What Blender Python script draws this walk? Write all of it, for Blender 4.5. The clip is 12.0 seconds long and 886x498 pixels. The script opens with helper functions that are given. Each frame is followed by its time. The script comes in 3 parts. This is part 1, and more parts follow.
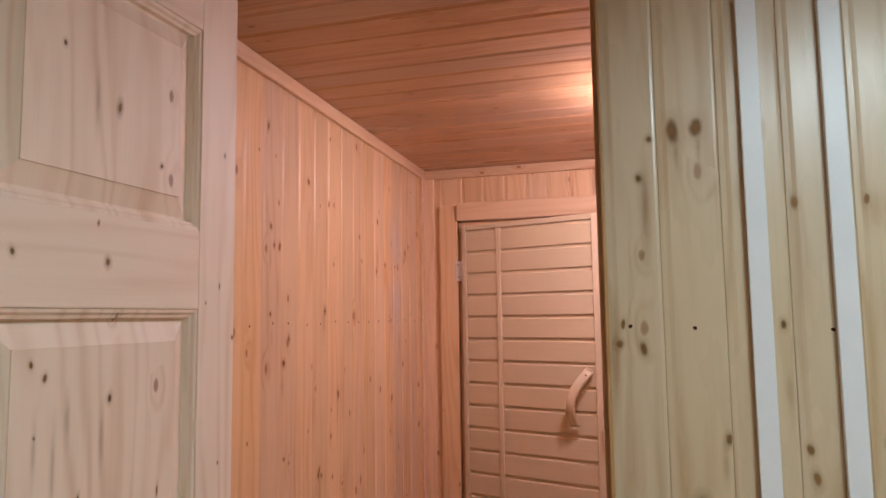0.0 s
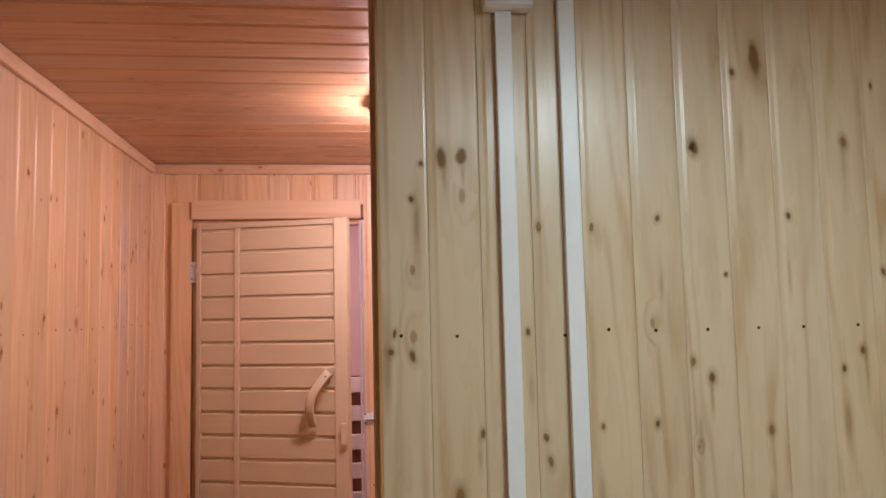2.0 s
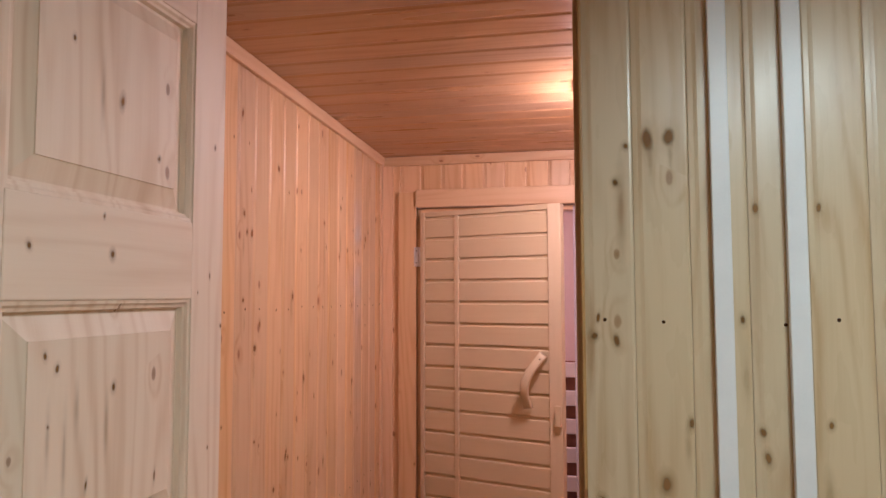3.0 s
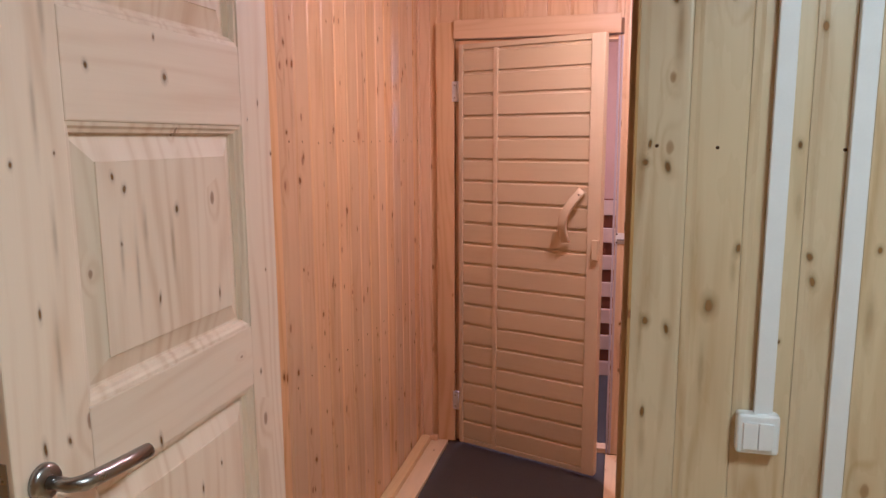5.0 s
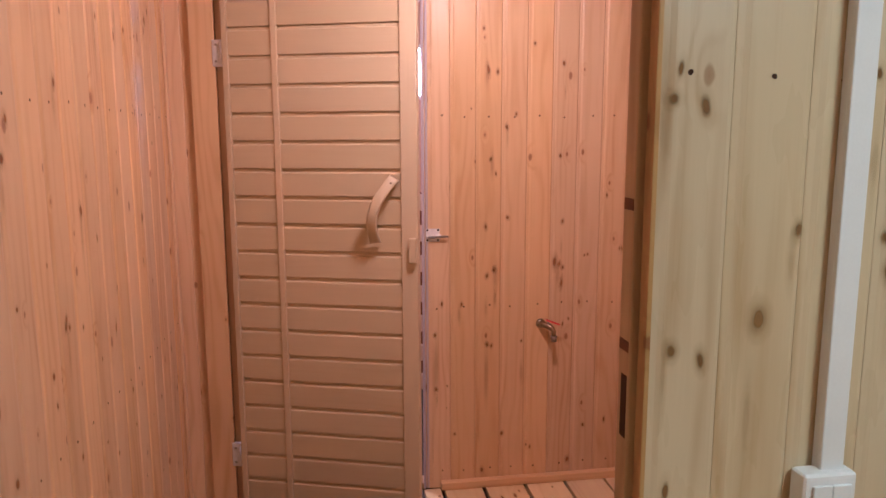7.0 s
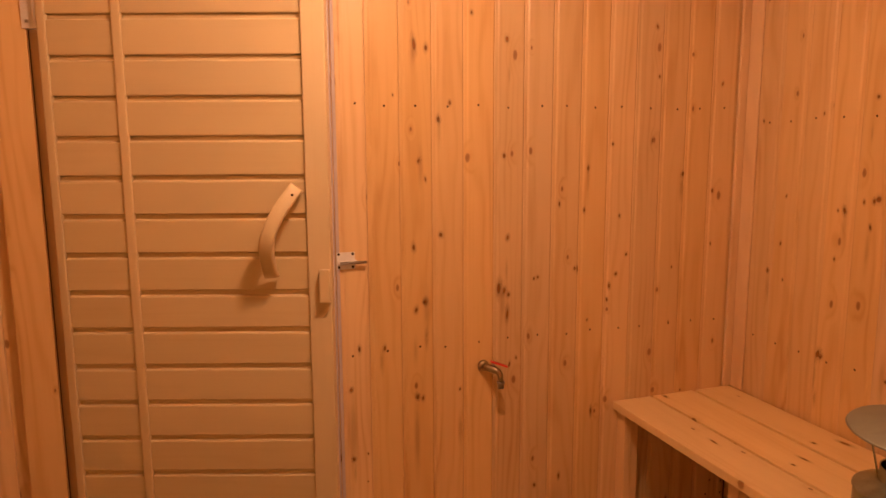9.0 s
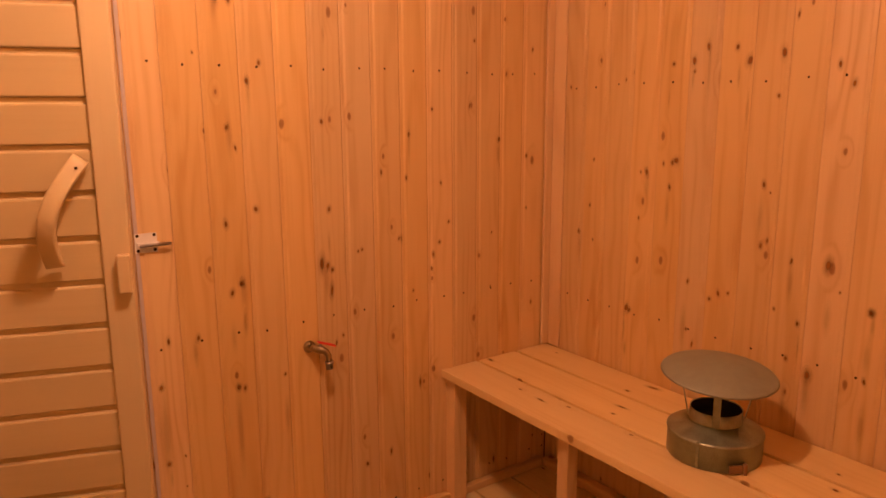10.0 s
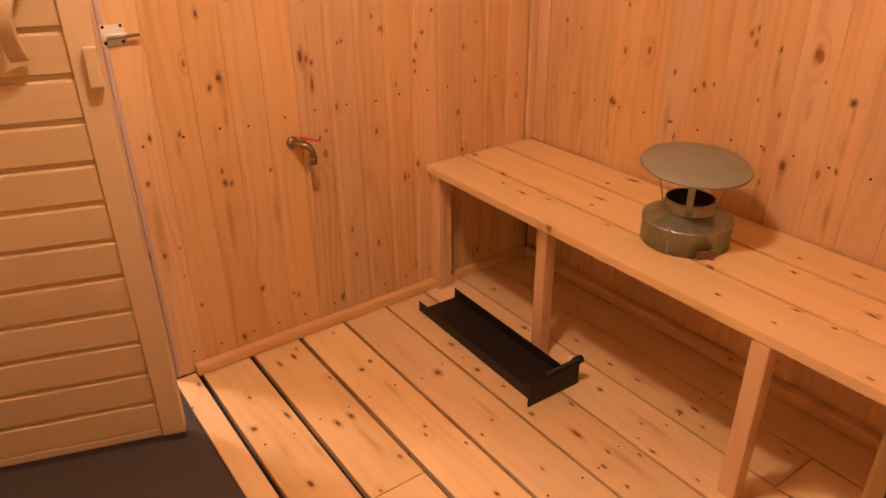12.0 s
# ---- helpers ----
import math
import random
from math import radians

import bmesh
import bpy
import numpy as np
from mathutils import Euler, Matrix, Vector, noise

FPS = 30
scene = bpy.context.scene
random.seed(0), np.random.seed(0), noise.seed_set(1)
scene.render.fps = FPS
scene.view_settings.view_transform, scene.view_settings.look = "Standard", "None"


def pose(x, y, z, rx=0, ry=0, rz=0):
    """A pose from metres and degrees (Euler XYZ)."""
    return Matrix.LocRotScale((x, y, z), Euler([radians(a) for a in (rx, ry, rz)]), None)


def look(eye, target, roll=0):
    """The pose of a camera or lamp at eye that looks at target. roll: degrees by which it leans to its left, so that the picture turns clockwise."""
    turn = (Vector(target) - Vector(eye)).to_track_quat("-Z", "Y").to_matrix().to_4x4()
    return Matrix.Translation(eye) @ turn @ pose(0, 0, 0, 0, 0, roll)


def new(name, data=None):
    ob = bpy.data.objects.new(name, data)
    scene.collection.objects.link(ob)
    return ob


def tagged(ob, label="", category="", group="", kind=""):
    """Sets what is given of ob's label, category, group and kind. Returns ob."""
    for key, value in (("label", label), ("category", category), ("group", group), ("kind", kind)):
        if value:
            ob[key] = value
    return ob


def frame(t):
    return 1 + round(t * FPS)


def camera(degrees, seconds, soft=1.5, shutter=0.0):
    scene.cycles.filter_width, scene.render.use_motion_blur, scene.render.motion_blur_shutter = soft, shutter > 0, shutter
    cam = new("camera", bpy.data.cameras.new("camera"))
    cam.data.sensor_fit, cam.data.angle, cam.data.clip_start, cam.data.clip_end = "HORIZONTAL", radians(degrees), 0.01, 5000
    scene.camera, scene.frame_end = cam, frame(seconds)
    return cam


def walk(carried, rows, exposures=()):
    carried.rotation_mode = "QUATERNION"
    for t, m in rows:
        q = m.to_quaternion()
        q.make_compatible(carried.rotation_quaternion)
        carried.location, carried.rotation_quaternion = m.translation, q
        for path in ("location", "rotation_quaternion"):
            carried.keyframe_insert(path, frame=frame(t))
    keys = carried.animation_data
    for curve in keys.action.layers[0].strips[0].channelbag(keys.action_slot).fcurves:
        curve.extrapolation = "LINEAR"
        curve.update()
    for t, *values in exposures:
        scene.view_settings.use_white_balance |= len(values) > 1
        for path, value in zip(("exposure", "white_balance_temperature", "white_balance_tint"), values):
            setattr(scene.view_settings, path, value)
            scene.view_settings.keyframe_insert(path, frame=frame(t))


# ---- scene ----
cam = camera(64.3, 12.0)
METRES, EYE, TILT, LEAN, TURN = 2.2, 1.5, 0.0, 0.0, 16.4
PATH = [
    (0, (0.004, -0.022, 1.587), (-0.562, 1.887, 1.777), -0.8),
    (0.5, (0.106, 0.082, 1.588), (0.018, 2.071, 1.78), -1.1),
    (1, (0.019, 0.029, 1.599), (0.219, 2.01, 1.788), -1.2),
    (1.5, (-0.082, -0.042, 1.615), (0.329, 1.907, 1.792), -1.2),
    (2, (-0.113, -0.085, 1.62), (0.113, 1.896, 1.783), -1.3),
    (2.5, (-0.095, -0.129, 1.622), (-0.258, 1.858, 1.788), -1.1),
    (2.7, (-0.077, -0.126, 1.619), (-0.401, 1.84, 1.79), -1.0),
    (4.3, (-0.07, -0.091, 1.601), (-0.55, 1.832, 1.336), -0.4),
    (4.5, (-0.083, -0.106, 1.602), (-0.562, 1.813, 1.304), -0.3),
    (5, (-0.109, -0.131, 1.58), (-0.588, 1.786, 1.27), -0.3),
    (5.5, (-0.16, -0.027, 1.539), (-0.609, 1.897, 1.226), -0.3),
    (6, (-0.238, 0.177, 1.506), (-0.54, 2.129, 1.196), -0.2),
    (6.5, (-0.307, 0.308, 1.488), (-0.294, 2.284, 1.183), -0.3),
    (7, (-0.478, 0.504, 1.48), (-0.18, 2.459, 1.177), -0.2),
    (7.2, (-0.517, 0.569, 1.479), (-0.134, 2.509, 1.181), -0.2),
    (8.8, (-0.496, 1.12, 1.473), (0.101, 3.004, 1.169), -0.4),
    (9, (-0.497, 1.182, 1.465), (0.137, 3.054, 1.164), -0.3),
    (9.5, (-0.49, 1.281, 1.453), (0.45, 3.016, 1.123), -0.3),
    (10, (-0.507, 1.319, 1.45), (0.616, 2.928, 1.064), -0.3),
    (10.5, (-0.51, 1.312, 1.453), (0.63, 2.895, 1.012), -0.4),
    (11, (-0.51, 1.301, 1.443), (0.613, 2.86, 0.888), -0.6),
    (11.5, (-0.505, 1.303, 1.445), (0.561, 2.78, 0.619), -0.4),
    (12, (-0.493, 1.293, 1.442), (0.538, 2.738, 0.521), -0.6),
]
walk(cam, [(t, look(eye, target, roll)) for t, eye, target, roll in PATH], [(0.0, 0.25, 3900, 16), (2.7, 0.25, 3950, 16), (4.3, 0.31, 3880, 16), (7.2, 0.38, 4000, 18), (8.8, 0.27, 6050, 16), (9.5, 0.22, 7200, 30), (11.0, 0.25, 7200, 31), (11.5, 0.48, 6750, 25), (12.0, 0.72, 5500, 11)])

# ---- world and lights ----
world = bpy.data.worlds.new("world")
world.use_nodes = True
scene.world = world
world.node_tree.nodes["Background"].inputs[0].default_value = (0.55, 0.65, 0.8, 1)
world.node_tree.nodes["Background"].inputs[1].default_value = 0.3
BULB = 186.0       # glow of the sauna's globe lamp
PANEL = 46.0      # glow of the hall's ceiling panel
DAY = 28.0         # daylight at the small window of the back room

# ---- materials ----


def nodes_of(name):
    mat = bpy.data.materials.new(name)
    mat.use_nodes = True
    nt = mat.node_tree
    return mat, nt, nt.nodes["Principled BSDF"]


def link(nt, a, b):
    nt.links.new(a, b)


def node(nt, kind, **values):
    n = nt.nodes.new(kind)
    for key, value in values.items():
        n.inputs[key.replace("_", " ")].default_value = value
    return n


def maths(nt, op, a, b=0.0, c=0.0):
    n = nt.nodes.new("ShaderNodeMath")
    n.operation = op
    for i, v in enumerate((a, b, c)):
        if isinstance(v, (int, float)):
            n.inputs[i].default_value = v
        else:
            link(nt, v, n.inputs[i])
    return n.outputs[0]


def ramp(nt, fac, stops):
    n = nt.nodes.new("ShaderNodeValToRGB")
    el = n.color_ramp.elements
    while len(el) < len(stops):
        el.new(0.5)
    for e, (p, c) in zip(el, stops):
        e.position, e.color = p, (*c, 1)
    link(nt, fac, n.inputs[0])
    return n.outputs[0]


def mixed(nt, fac, a, b, mode="MIX"):
    n = nt.nodes.new("ShaderNodeMix")
    n.data_type, n.blend_type = "RGBA", mode
    for socket, v in ((n.inputs[0], fac), (n.inputs[6], a), (n.inputs[7], b)):
        if isinstance(v, (int, float)):
            socket.default_value = v
        elif isinstance(v, tuple):
            socket.default_value = (*v, 1)
        else:
            link(nt, v, socket)
    return n.outputs[2]


def timber(name, along, face, light, dark, knot=(0.22, 0.085, 0.025), knots=0.5, gloss=0.35, spread=0.10, lines=0.34, lacquer=0.0, rings=150.0):
    """Sawn softwood. along: axis of the grain; face: the axis that the broad face looks along."""
    mat, nt, bsdf = nodes_of(name)
    coord = nt.nodes.new("ShaderNodeTexCoord")
    info = nt.nodes.new("ShaderNodeObjectInfo")
    geo = nt.nodes.new("ShaderNodeNewGeometry")
    rnd = maths(nt, "FRACT", maths(nt, "ADD", maths(nt, "MULTIPLY", info.outputs["Random"], 7.31), geo.outputs["Random Per Island"]))
    sep = nt.nodes.new("ShaderNodeSeparateXYZ")
    link(nt, coord.outputs["Object"], sep.inputs[0])
    L = sep.outputs["XYZ".index(along)]
    F = sep.outputs["XYZ".index(face)]
    A = sep.outputs[[i for i in range(3) if "XYZ"[i] not in (along, face)][0]]
    shift = maths(nt, "MULTIPLY", rnd, 53.0)
    L = maths(nt, "ADD", L, shift)
    A2 = maths(nt, "ADD", maths(nt, "ADD", A, maths(nt, "MULTIPLY", F, 0.35)), maths(nt, "MULTIPLY", shift, 0.37))

    def vec(a, l, d):
        c = nt.nodes.new("ShaderNodeCombineXYZ")
        link(nt, maths(nt, "MULTIPLY", A2, a), c.inputs[0])
        link(nt, maths(nt, "MULTIPLY", L, l), c.inputs[1])
        if d:
            link(nt, maths(nt, "MULTIPLY", shift, d), c.inputs[2])
        return c.outputs[0]

    # knots: a few cells keep one
    vor = nt.nodes.new("ShaderNodeTexVoronoi")
    vor.voronoi_dimensions = "2D"
    vor.inputs["Scale"].default_value = 1.0
    wob = node(nt, "ShaderNodeTexNoise", Scale=30.0, Detail=2.0)
    link(nt, coord.outputs["Object"], wob.inputs["Vector"])
    link(nt, vec(9.0, 4.6, 0), vor.inputs["Vector"])
    cell = nt.nodes.new("ShaderNodeSeparateColor")
    link(nt, vor.outputs["Color"], cell.inputs[0])
    keep = maths(nt, "LESS_THAN", cell.outputs[0], knots)
    size = maths(nt, "MULTIPLY_ADD", cell.outputs[1], 0.06, 0.03)
    dist = maths(nt, "ADD", vor.outputs["Distance"], maths(nt, "MULTIPLY_ADD", wob.outputs[0], 0.06, -0.03))
    rel = maths(nt, "DIVIDE", dist, size)
    core = maths(nt, "MULTIPLY", keep, ramp(nt, rel, [(0.0, (1, 1, 1)), (0.62, (0.85, 0.85, 0.85)), (0.95, (0, 0, 0))]))
    halo = maths(nt, "MULTIPLY", keep, ramp(nt, maths(nt, "MULTIPLY", rel, 0.25), [(0.0, (1, 1, 1)), (1.0, (0, 0, 0))]))
    # growth rings, bent round the knots
    slow = node(nt, "ShaderNodeTexNoise", Scale=1.0, Detail=2.0, Roughness=0.5)
    link(nt, vec(7.0, 0.9, 0.7), slow.inputs["Vector"])
    phase = maths(nt, "ADD", maths(nt, "MULTIPLY", A2, rings), maths(nt, "MULTIPLY", slow.outputs[0], 42.0))
    phase = maths(nt, "ADD", phase, maths(nt, "MULTIPLY", halo, 9.0))
    ring = maths(nt, "POWER", maths(nt, "MULTIPLY_ADD", maths(nt, "SINE", phase), 0.5, 0.5), 2.2)
    fine = node(nt, "ShaderNodeTexNoise", Scale=1.0, Detail=4.0, Roughness=0.65)
    link(nt, vec(190.0, 3.2, 1.0), fine.inputs["Vector"])
    patch = node(nt, "ShaderNodeTexNoise", Scale=1.0, Detail=3.0, Roughness=0.5)
    link(nt, vec(12.0, 1.6, 1.9), patch.inputs["Vector"])
    streak = maths(nt, "MULTIPLY", maths(nt, "POWER", patch.outputs[0], 2.0), 3.4)
    mixk = maths(nt, "MULTIPLY", maths(nt, "MULTIPLY", ring, streak), lines)
    mixk = maths(nt, "ADD", mixk, maths(nt, "MULTIPLY_ADD", fine.outputs[0], 0.5, -0.21))
    mixk = maths(nt, "ADD", mixk, maths(nt, "MULTIPLY_ADD", patch.outputs[0], 0.9, -0.45))
    mixk = maths(nt, "ADD", mixk, maths(nt, "MULTIPLY", halo, 0.4))
    base = mixed(nt, mixk, light, dark)
    nt.nodes[-1].clamp_factor = True
    tone = maths(nt, "MULTIPLY_ADD", rnd, spread * 2, 1.0 - spread)
    hue = node(nt, "ShaderNodeHueSaturation")
    link(nt, tone, hue.inputs["Value"])
    link(nt, maths(nt, "MULTIPLY_ADD", maths(nt, "FRACT", maths(nt, "MULTIPLY", rnd, 9.7)), spread * 2, 1.0 - spread), hue.inputs["Saturation"])
    link(nt, base, hue.inputs["Color"])
    colour = mixed(nt, maths(nt, "MULTIPLY", core, 0.86), hue.outputs[0], knot)
    link(nt, colour, bsdf.inputs["Base Color"])
    link(nt, maths(nt, "MULTIPLY_ADD", patch.outputs[0], 0.3, gloss - 0.15), bsdf.inputs["Roughness"])
    bump = node(nt, "ShaderNodeBump", Strength=0.35, Distance=0.0015)
    height = maths(nt, "ADD", maths(nt, "MULTIPLY", fine.outputs[0], 0.3), maths(nt, "ADD", maths(nt, "MULTIPLY", slow.outputs[0], 1.6), maths(nt, "MULTIPLY", core, -0.25)))
    link(nt, height, bump.inputs["Height"])
    link(nt, bump.outputs[0], bsdf.inputs["Normal"])
    if lacquer:
        # a lacquer film that ripples along the grain and lies thin over knots
        film = node(nt, "ShaderNodeTexNoise", Scale=1.0, Detail=2.0, Roughness=0.55)
        link(nt, vec(26.0, 5.0, 2.3), film.inputs["Vector"])
        skin = node(nt, "ShaderNodeBump", Strength=0.5, Distance=0.0012)
        link(nt, film.outputs[0], skin.inputs["Height"])
        link(nt, skin.outputs[0], bsdf.inputs["Coat Normal"])
        link(nt, maths(nt, "MULTIPLY_ADD", film.outputs[0], 0.25, 0.16), bsdf.inputs["Coat Roughness"])
        bsdf.inputs["Coat Weight"].default_value = lacquer
    return mat


def knot_stain(name, core, dark, halo, weight=0.86, haze=1.0):
    """A knot grown into a board: a dark uneven heart with rings, fading out into the stained grain round it."""
    mat, nt, bsdf = nodes_of(name)
    coord = nt.nodes.new("ShaderNodeTexCoord")
    geo = nt.nodes.new("ShaderNodeNewGeometry")
    rnd = geo.outputs["Random Per Island"]
    wob = node(nt, "ShaderNodeTexNoise", Scale=70.0, Detail=3.0)
    link(nt, coord.outputs["Object"], wob.inputs["Vector"])
    sep = nt.nodes.new("ShaderNodeSeparateXYZ")
    link(nt, coord.outputs["UV"], sep.inputs[0])
    u = maths(nt, "MULTIPLY_ADD", wob.outputs[0], 0.26, maths(nt, "ADD", sep.outputs[0], -0.13))
    v = maths(nt, "MULTIPLY_ADD", wob.outputs[0], -0.22, maths(nt, "ADD", sep.outputs[1], 0.11))
    far = maths(nt, "SQRT", maths(nt, "ADD", maths(nt, "MULTIPLY", u, u), maths(nt, "MULTIPLY", v, v)))
    heart = ramp(nt, far, [(0.0, (0.9, 0.9, 0.9)), (0.18, (1, 1, 1)), (0.32, (0.6, 0.6, 0.6)), (0.52, (0, 0, 0))])
    stain = ramp(nt, far, [(0.25, (1, 1, 1)), (0.55, (0.38, 0.38, 0.38)), (0.95, (0, 0, 0))])
    ring = maths(nt, "MULTIPLY_ADD", maths(nt, "SINE", maths(nt, "MULTIPLY", far, 46.0)), 0.25, 0.5)
    tone = mixed(nt, maths(nt, "MULTIPLY_ADD", rnd, 0.7, maths(nt, "MULTIPLY", ring, 0.35)), dark, core)
    link(nt, mixed(nt, heart, halo, tone), bsdf.inputs["Base Color"])
    light = maths(nt, "MULTIPLY_ADD", maths(nt, "FRACT", maths(nt, "MULTIPLY", rnd, 7.7)), 0.35 * haze, 0.25 * haze)
    solid = maths(nt, "MAXIMUM", maths(nt, "MULTIPLY", heart, weight), maths(nt, "MULTIPLY", stain, light))
    link(nt, solid, bsdf.inputs["Alpha"])
    bsdf.inputs["Roughness"].default_value = 0.5
    bsdf.inputs["Specular IOR Level"].default_value = 0.12
    return mat


def plain(name, colour, rough=0.5, metal=0.0, vary=0.1, scale=18.0, bump=0.1):
    mat, nt, bsdf = nodes_of(name)
    coord = nt.nodes.new("ShaderNodeTexCoord")
    n1 = node(nt, "ShaderNodeTexNoise", Scale=scale, Detail=5.0)
    n2 = node(nt, "ShaderNodeTexNoise", Scale=scale * 14, Detail=3.0)
    link(nt, coord.outputs["Object"], n1.inputs["Vector"])
    link(nt, coord.outputs["Object"], n2.inputs["Vector"])
    f = maths(nt, "MULTIPLY_ADD", n1.outputs[0], 0.7, maths(nt, "MULTIPLY", n2.outputs[0], 0.3))
    lo = tuple(c * (1 - vary) for c in colour)
    hi = tuple(min(1, c * (1 + vary)) for c in colour)
    link(nt, ramp(nt, f, [(0.3, lo), (0.7, hi)]), bsdf.inputs["Base Color"])
    link(nt, maths(nt, "MULTIPLY_ADD", f, 0.2, rough - 0.1), bsdf.inputs["Roughness"])
    bsdf.inputs["Metallic"].default_value = metal
    b = node(nt, "ShaderNodeBump", Strength=bump, Distance=0.002)
    link(nt, n2.outputs[0], b.inputs["Height"])
    link(nt, b.outputs[0], bsdf.inputs["Normal"])
    return mat


def glow(name, colour, strength):
    mat, nt, bsdf = nodes_of(name)
    bsdf.inputs["Base Color"].default_value = (0.8, 0.8, 0.8, 1)
    bsdf.inputs["Emission Color"].default_value = (*colour, 1)
    bsdf.inputs["Emission Strength"].default_value = strength
    return mat


PINE = ((0.67, 0.455, 0.22), (0.53, 0.31, 0.122))
pine_z_y = timber("varnished_pine_upright", "Z", "Y", *PINE, knots=0.30, lines=0.40, gloss=0.4, spread=0.085)
pine_z_x = timber("varnished_pine_upright_side", "Z", "X", *PINE, knots=0.30, lines=0.40, gloss=0.4, spread=0.085)
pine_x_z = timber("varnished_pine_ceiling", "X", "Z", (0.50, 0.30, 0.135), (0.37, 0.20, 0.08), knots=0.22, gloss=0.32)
pine_x_y = timber("pine_crosswise", "X", "Y", *PINE, knots=0.2, gloss=0.45)
pine_y_x = timber("pine_lengthwise_side", "Y", "X", *PINE, knots=0.25, gloss=0.45)
floor_y_z = timber("planed_floor_pine", "Y", "Z", (0.80, 0.60, 0.295), (0.62, 0.405, 0.165), knots=0.55, gloss=0.42, lines=0.16)
bench_y_z = timber("planed_bench_pine", "Y", "Z", (0.79, 0.585, 0.29), (0.63, 0.415, 0.17), knots=0.40, gloss=0.42, lines=0.14)
leg_z = timber("planed_leg_pine", "Z", "Y", (0.70, 0.49, 0.27), (0.55, 0.34, 0.16), knots=0.15, gloss=0.5)
alder_x = timber("smooth_linden_slat", "X", "Y", (0.62, 0.50, 0.29), (0.555, 0.43, 0.235), knots=0.0, gloss=0.42, spread=0.03, lines=0.15)
alder_z = timber("smooth_linden_stile", "Z", "Y", (0.64, 0.515, 0.305), (0.57, 0.44, 0.245), knots=0.0, gloss=0.42, spread=0.05, lines=0.15)
lacquered = timber("pale_lacquered_pine", "Z", "Y", (0.64, 0.53, 0.325), (0.495, 0.365, 0.185), (0.30, 0.18, 0.07), knots=0.16, gloss=0.42, spread=0.05, lines=0.6, lacquer=0.55, rings=110.0)
raw_z = timber("bare_pine_upright", "Z", "X", (0.80, 0.685, 0.52), (0.66, 0.515, 0.345), (0.26, 0.15, 0.08), knots=0.12, gloss=0.6, spread=0.03, lines=0.5, rings=120.0)
raw_y = timber("bare_pine_crosswise", "Y", "X", (0.80, 0.685, 0.52), (0.67, 0.525, 0.355), (0.26, 0.15, 0.08), knots=0.12, gloss=0.6, spread=0.03, lines=0.35)
jamb_z = timber("yellowed_pine_jamb", "Z", "X", (0.46, 0.30, 0.12), (0.30, 0.17, 0.06), knots=0.3, gloss=0.4)
knot_mat = plain("pine_knot", (0.14, 0.055, 0.020), 0.5, vary=0.5, scale=60)
knot_red = knot_stain("reddish_pine_knot", (0.38, 0.16, 0.045), (0.17, 0.06, 0.02), (0.46, 0.23, 0.07))
resin_red = knot_stain("reddish_resin_streak", (0.46, 0.22, 0.07), (0.42, 0.19, 0.06), (0.46, 0.22, 0.07), 0.2, 0.5)
resin_pale = knot_stain("amber_resin_streak", (0.44, 0.28, 0.10), (0.40, 0.25, 0.09), (0.46, 0.30, 0.11), 0.26, 0.6)
knot_pale = knot_stain("pale_pine_knot", (0.32, 0.18, 0.055), (0.12, 0.06, 0.02), (0.46, 0.30, 0.10))
nail_mat = plain("nail_hole", (0.045, 0.02, 0.01), 0.6, vary=0.3, scale=90)
for m in (knot_mat, nail_mat):
    m.node_tree.nodes["Principled BSDF"].inputs["Specular IOR Level"].default_value = 0.15
back_mat = plain("shadowed_batten_wood", (0.22, 0.12, 0.05), 0.7, vary=0.2)
white_pvc = plain("white_plastic", (0.78, 0.79, 0.80), 0.35, vary=0.03)
white_metal = plain("white_enamel", (0.72, 0.70, 0.68), 0.4, vary=0.08, scale=60)
steel = plain("brushed_nickel", (0.36, 0.345, 0.33), 0.3, 1.0, 0.08, 50)
zinc = plain("galvanised_sheet", (0.31, 0.345, 0.27), 0.36, 0.78, 0.28, 24)
zinc_cap = plain("dull_galvanised_sheet", (0.30, 0.335, 0.275), 0.5, 0.45, 0.10, 30)
brass = plain("worn_brass", (0.34, 0.27, 0.16), 0.3, 1.0, 0.2, 80)
red_paint = plain("red_enamel", (0.62, 0.03, 0.02), 0.35, vary=0.1)
black_steel = plain("black_painted_steel", (0.006, 0.005, 0.005), 0.62, 0.0, 0.3, 20)
soot = plain("soot_black_inside", (0.012, 0.010, 0.009), 0.8, vary=0.3)
mat_cloth = plain("dark_grey_rubber_mat", (0.060, 0.052, 0.048), 0.8, vary=0.12, scale=8, bump=0.5)
# near-black colour stands in for the shade below the floor gaps
gap_shade_mat = plain("underfloor_gap_shade", (0.02, 0.015, 0.01), 0.9)
pale_wall = plain("pinkish_plank_wall", (0.60, 0.39, 0.28), 0.55, vary=0.06, scale=6)
slat_pale = plain("pale_bench_slat", (0.74, 0.57, 0.42), 0.5, vary=0.06)
brown_fill = plain("reddish_brown_back", (0.22, 0.075, 0.035), 0.6, vary=0.12)
seal_mat = plain("pale_grey_door_seal", (0.50, 0.43, 0.45), 0.5, vary=0.05)
bulb_mat = glow("warm_bulb_glow", (1.0, 0.55, 0.30), BULB)
panel_mat = glow("cool_panel_glow", (1.0, 0.81, 0.41), PANEL)
# glow of the fill light added out of sight in the back room
back_fill_glow = glow("back_room_fill_glow", (1.0, 0.62, 0.44), 210.0)
day_mat = glow("daylight_pane", (1.0, 0.74, 0.60), DAY)

# ---- mesh helpers ----


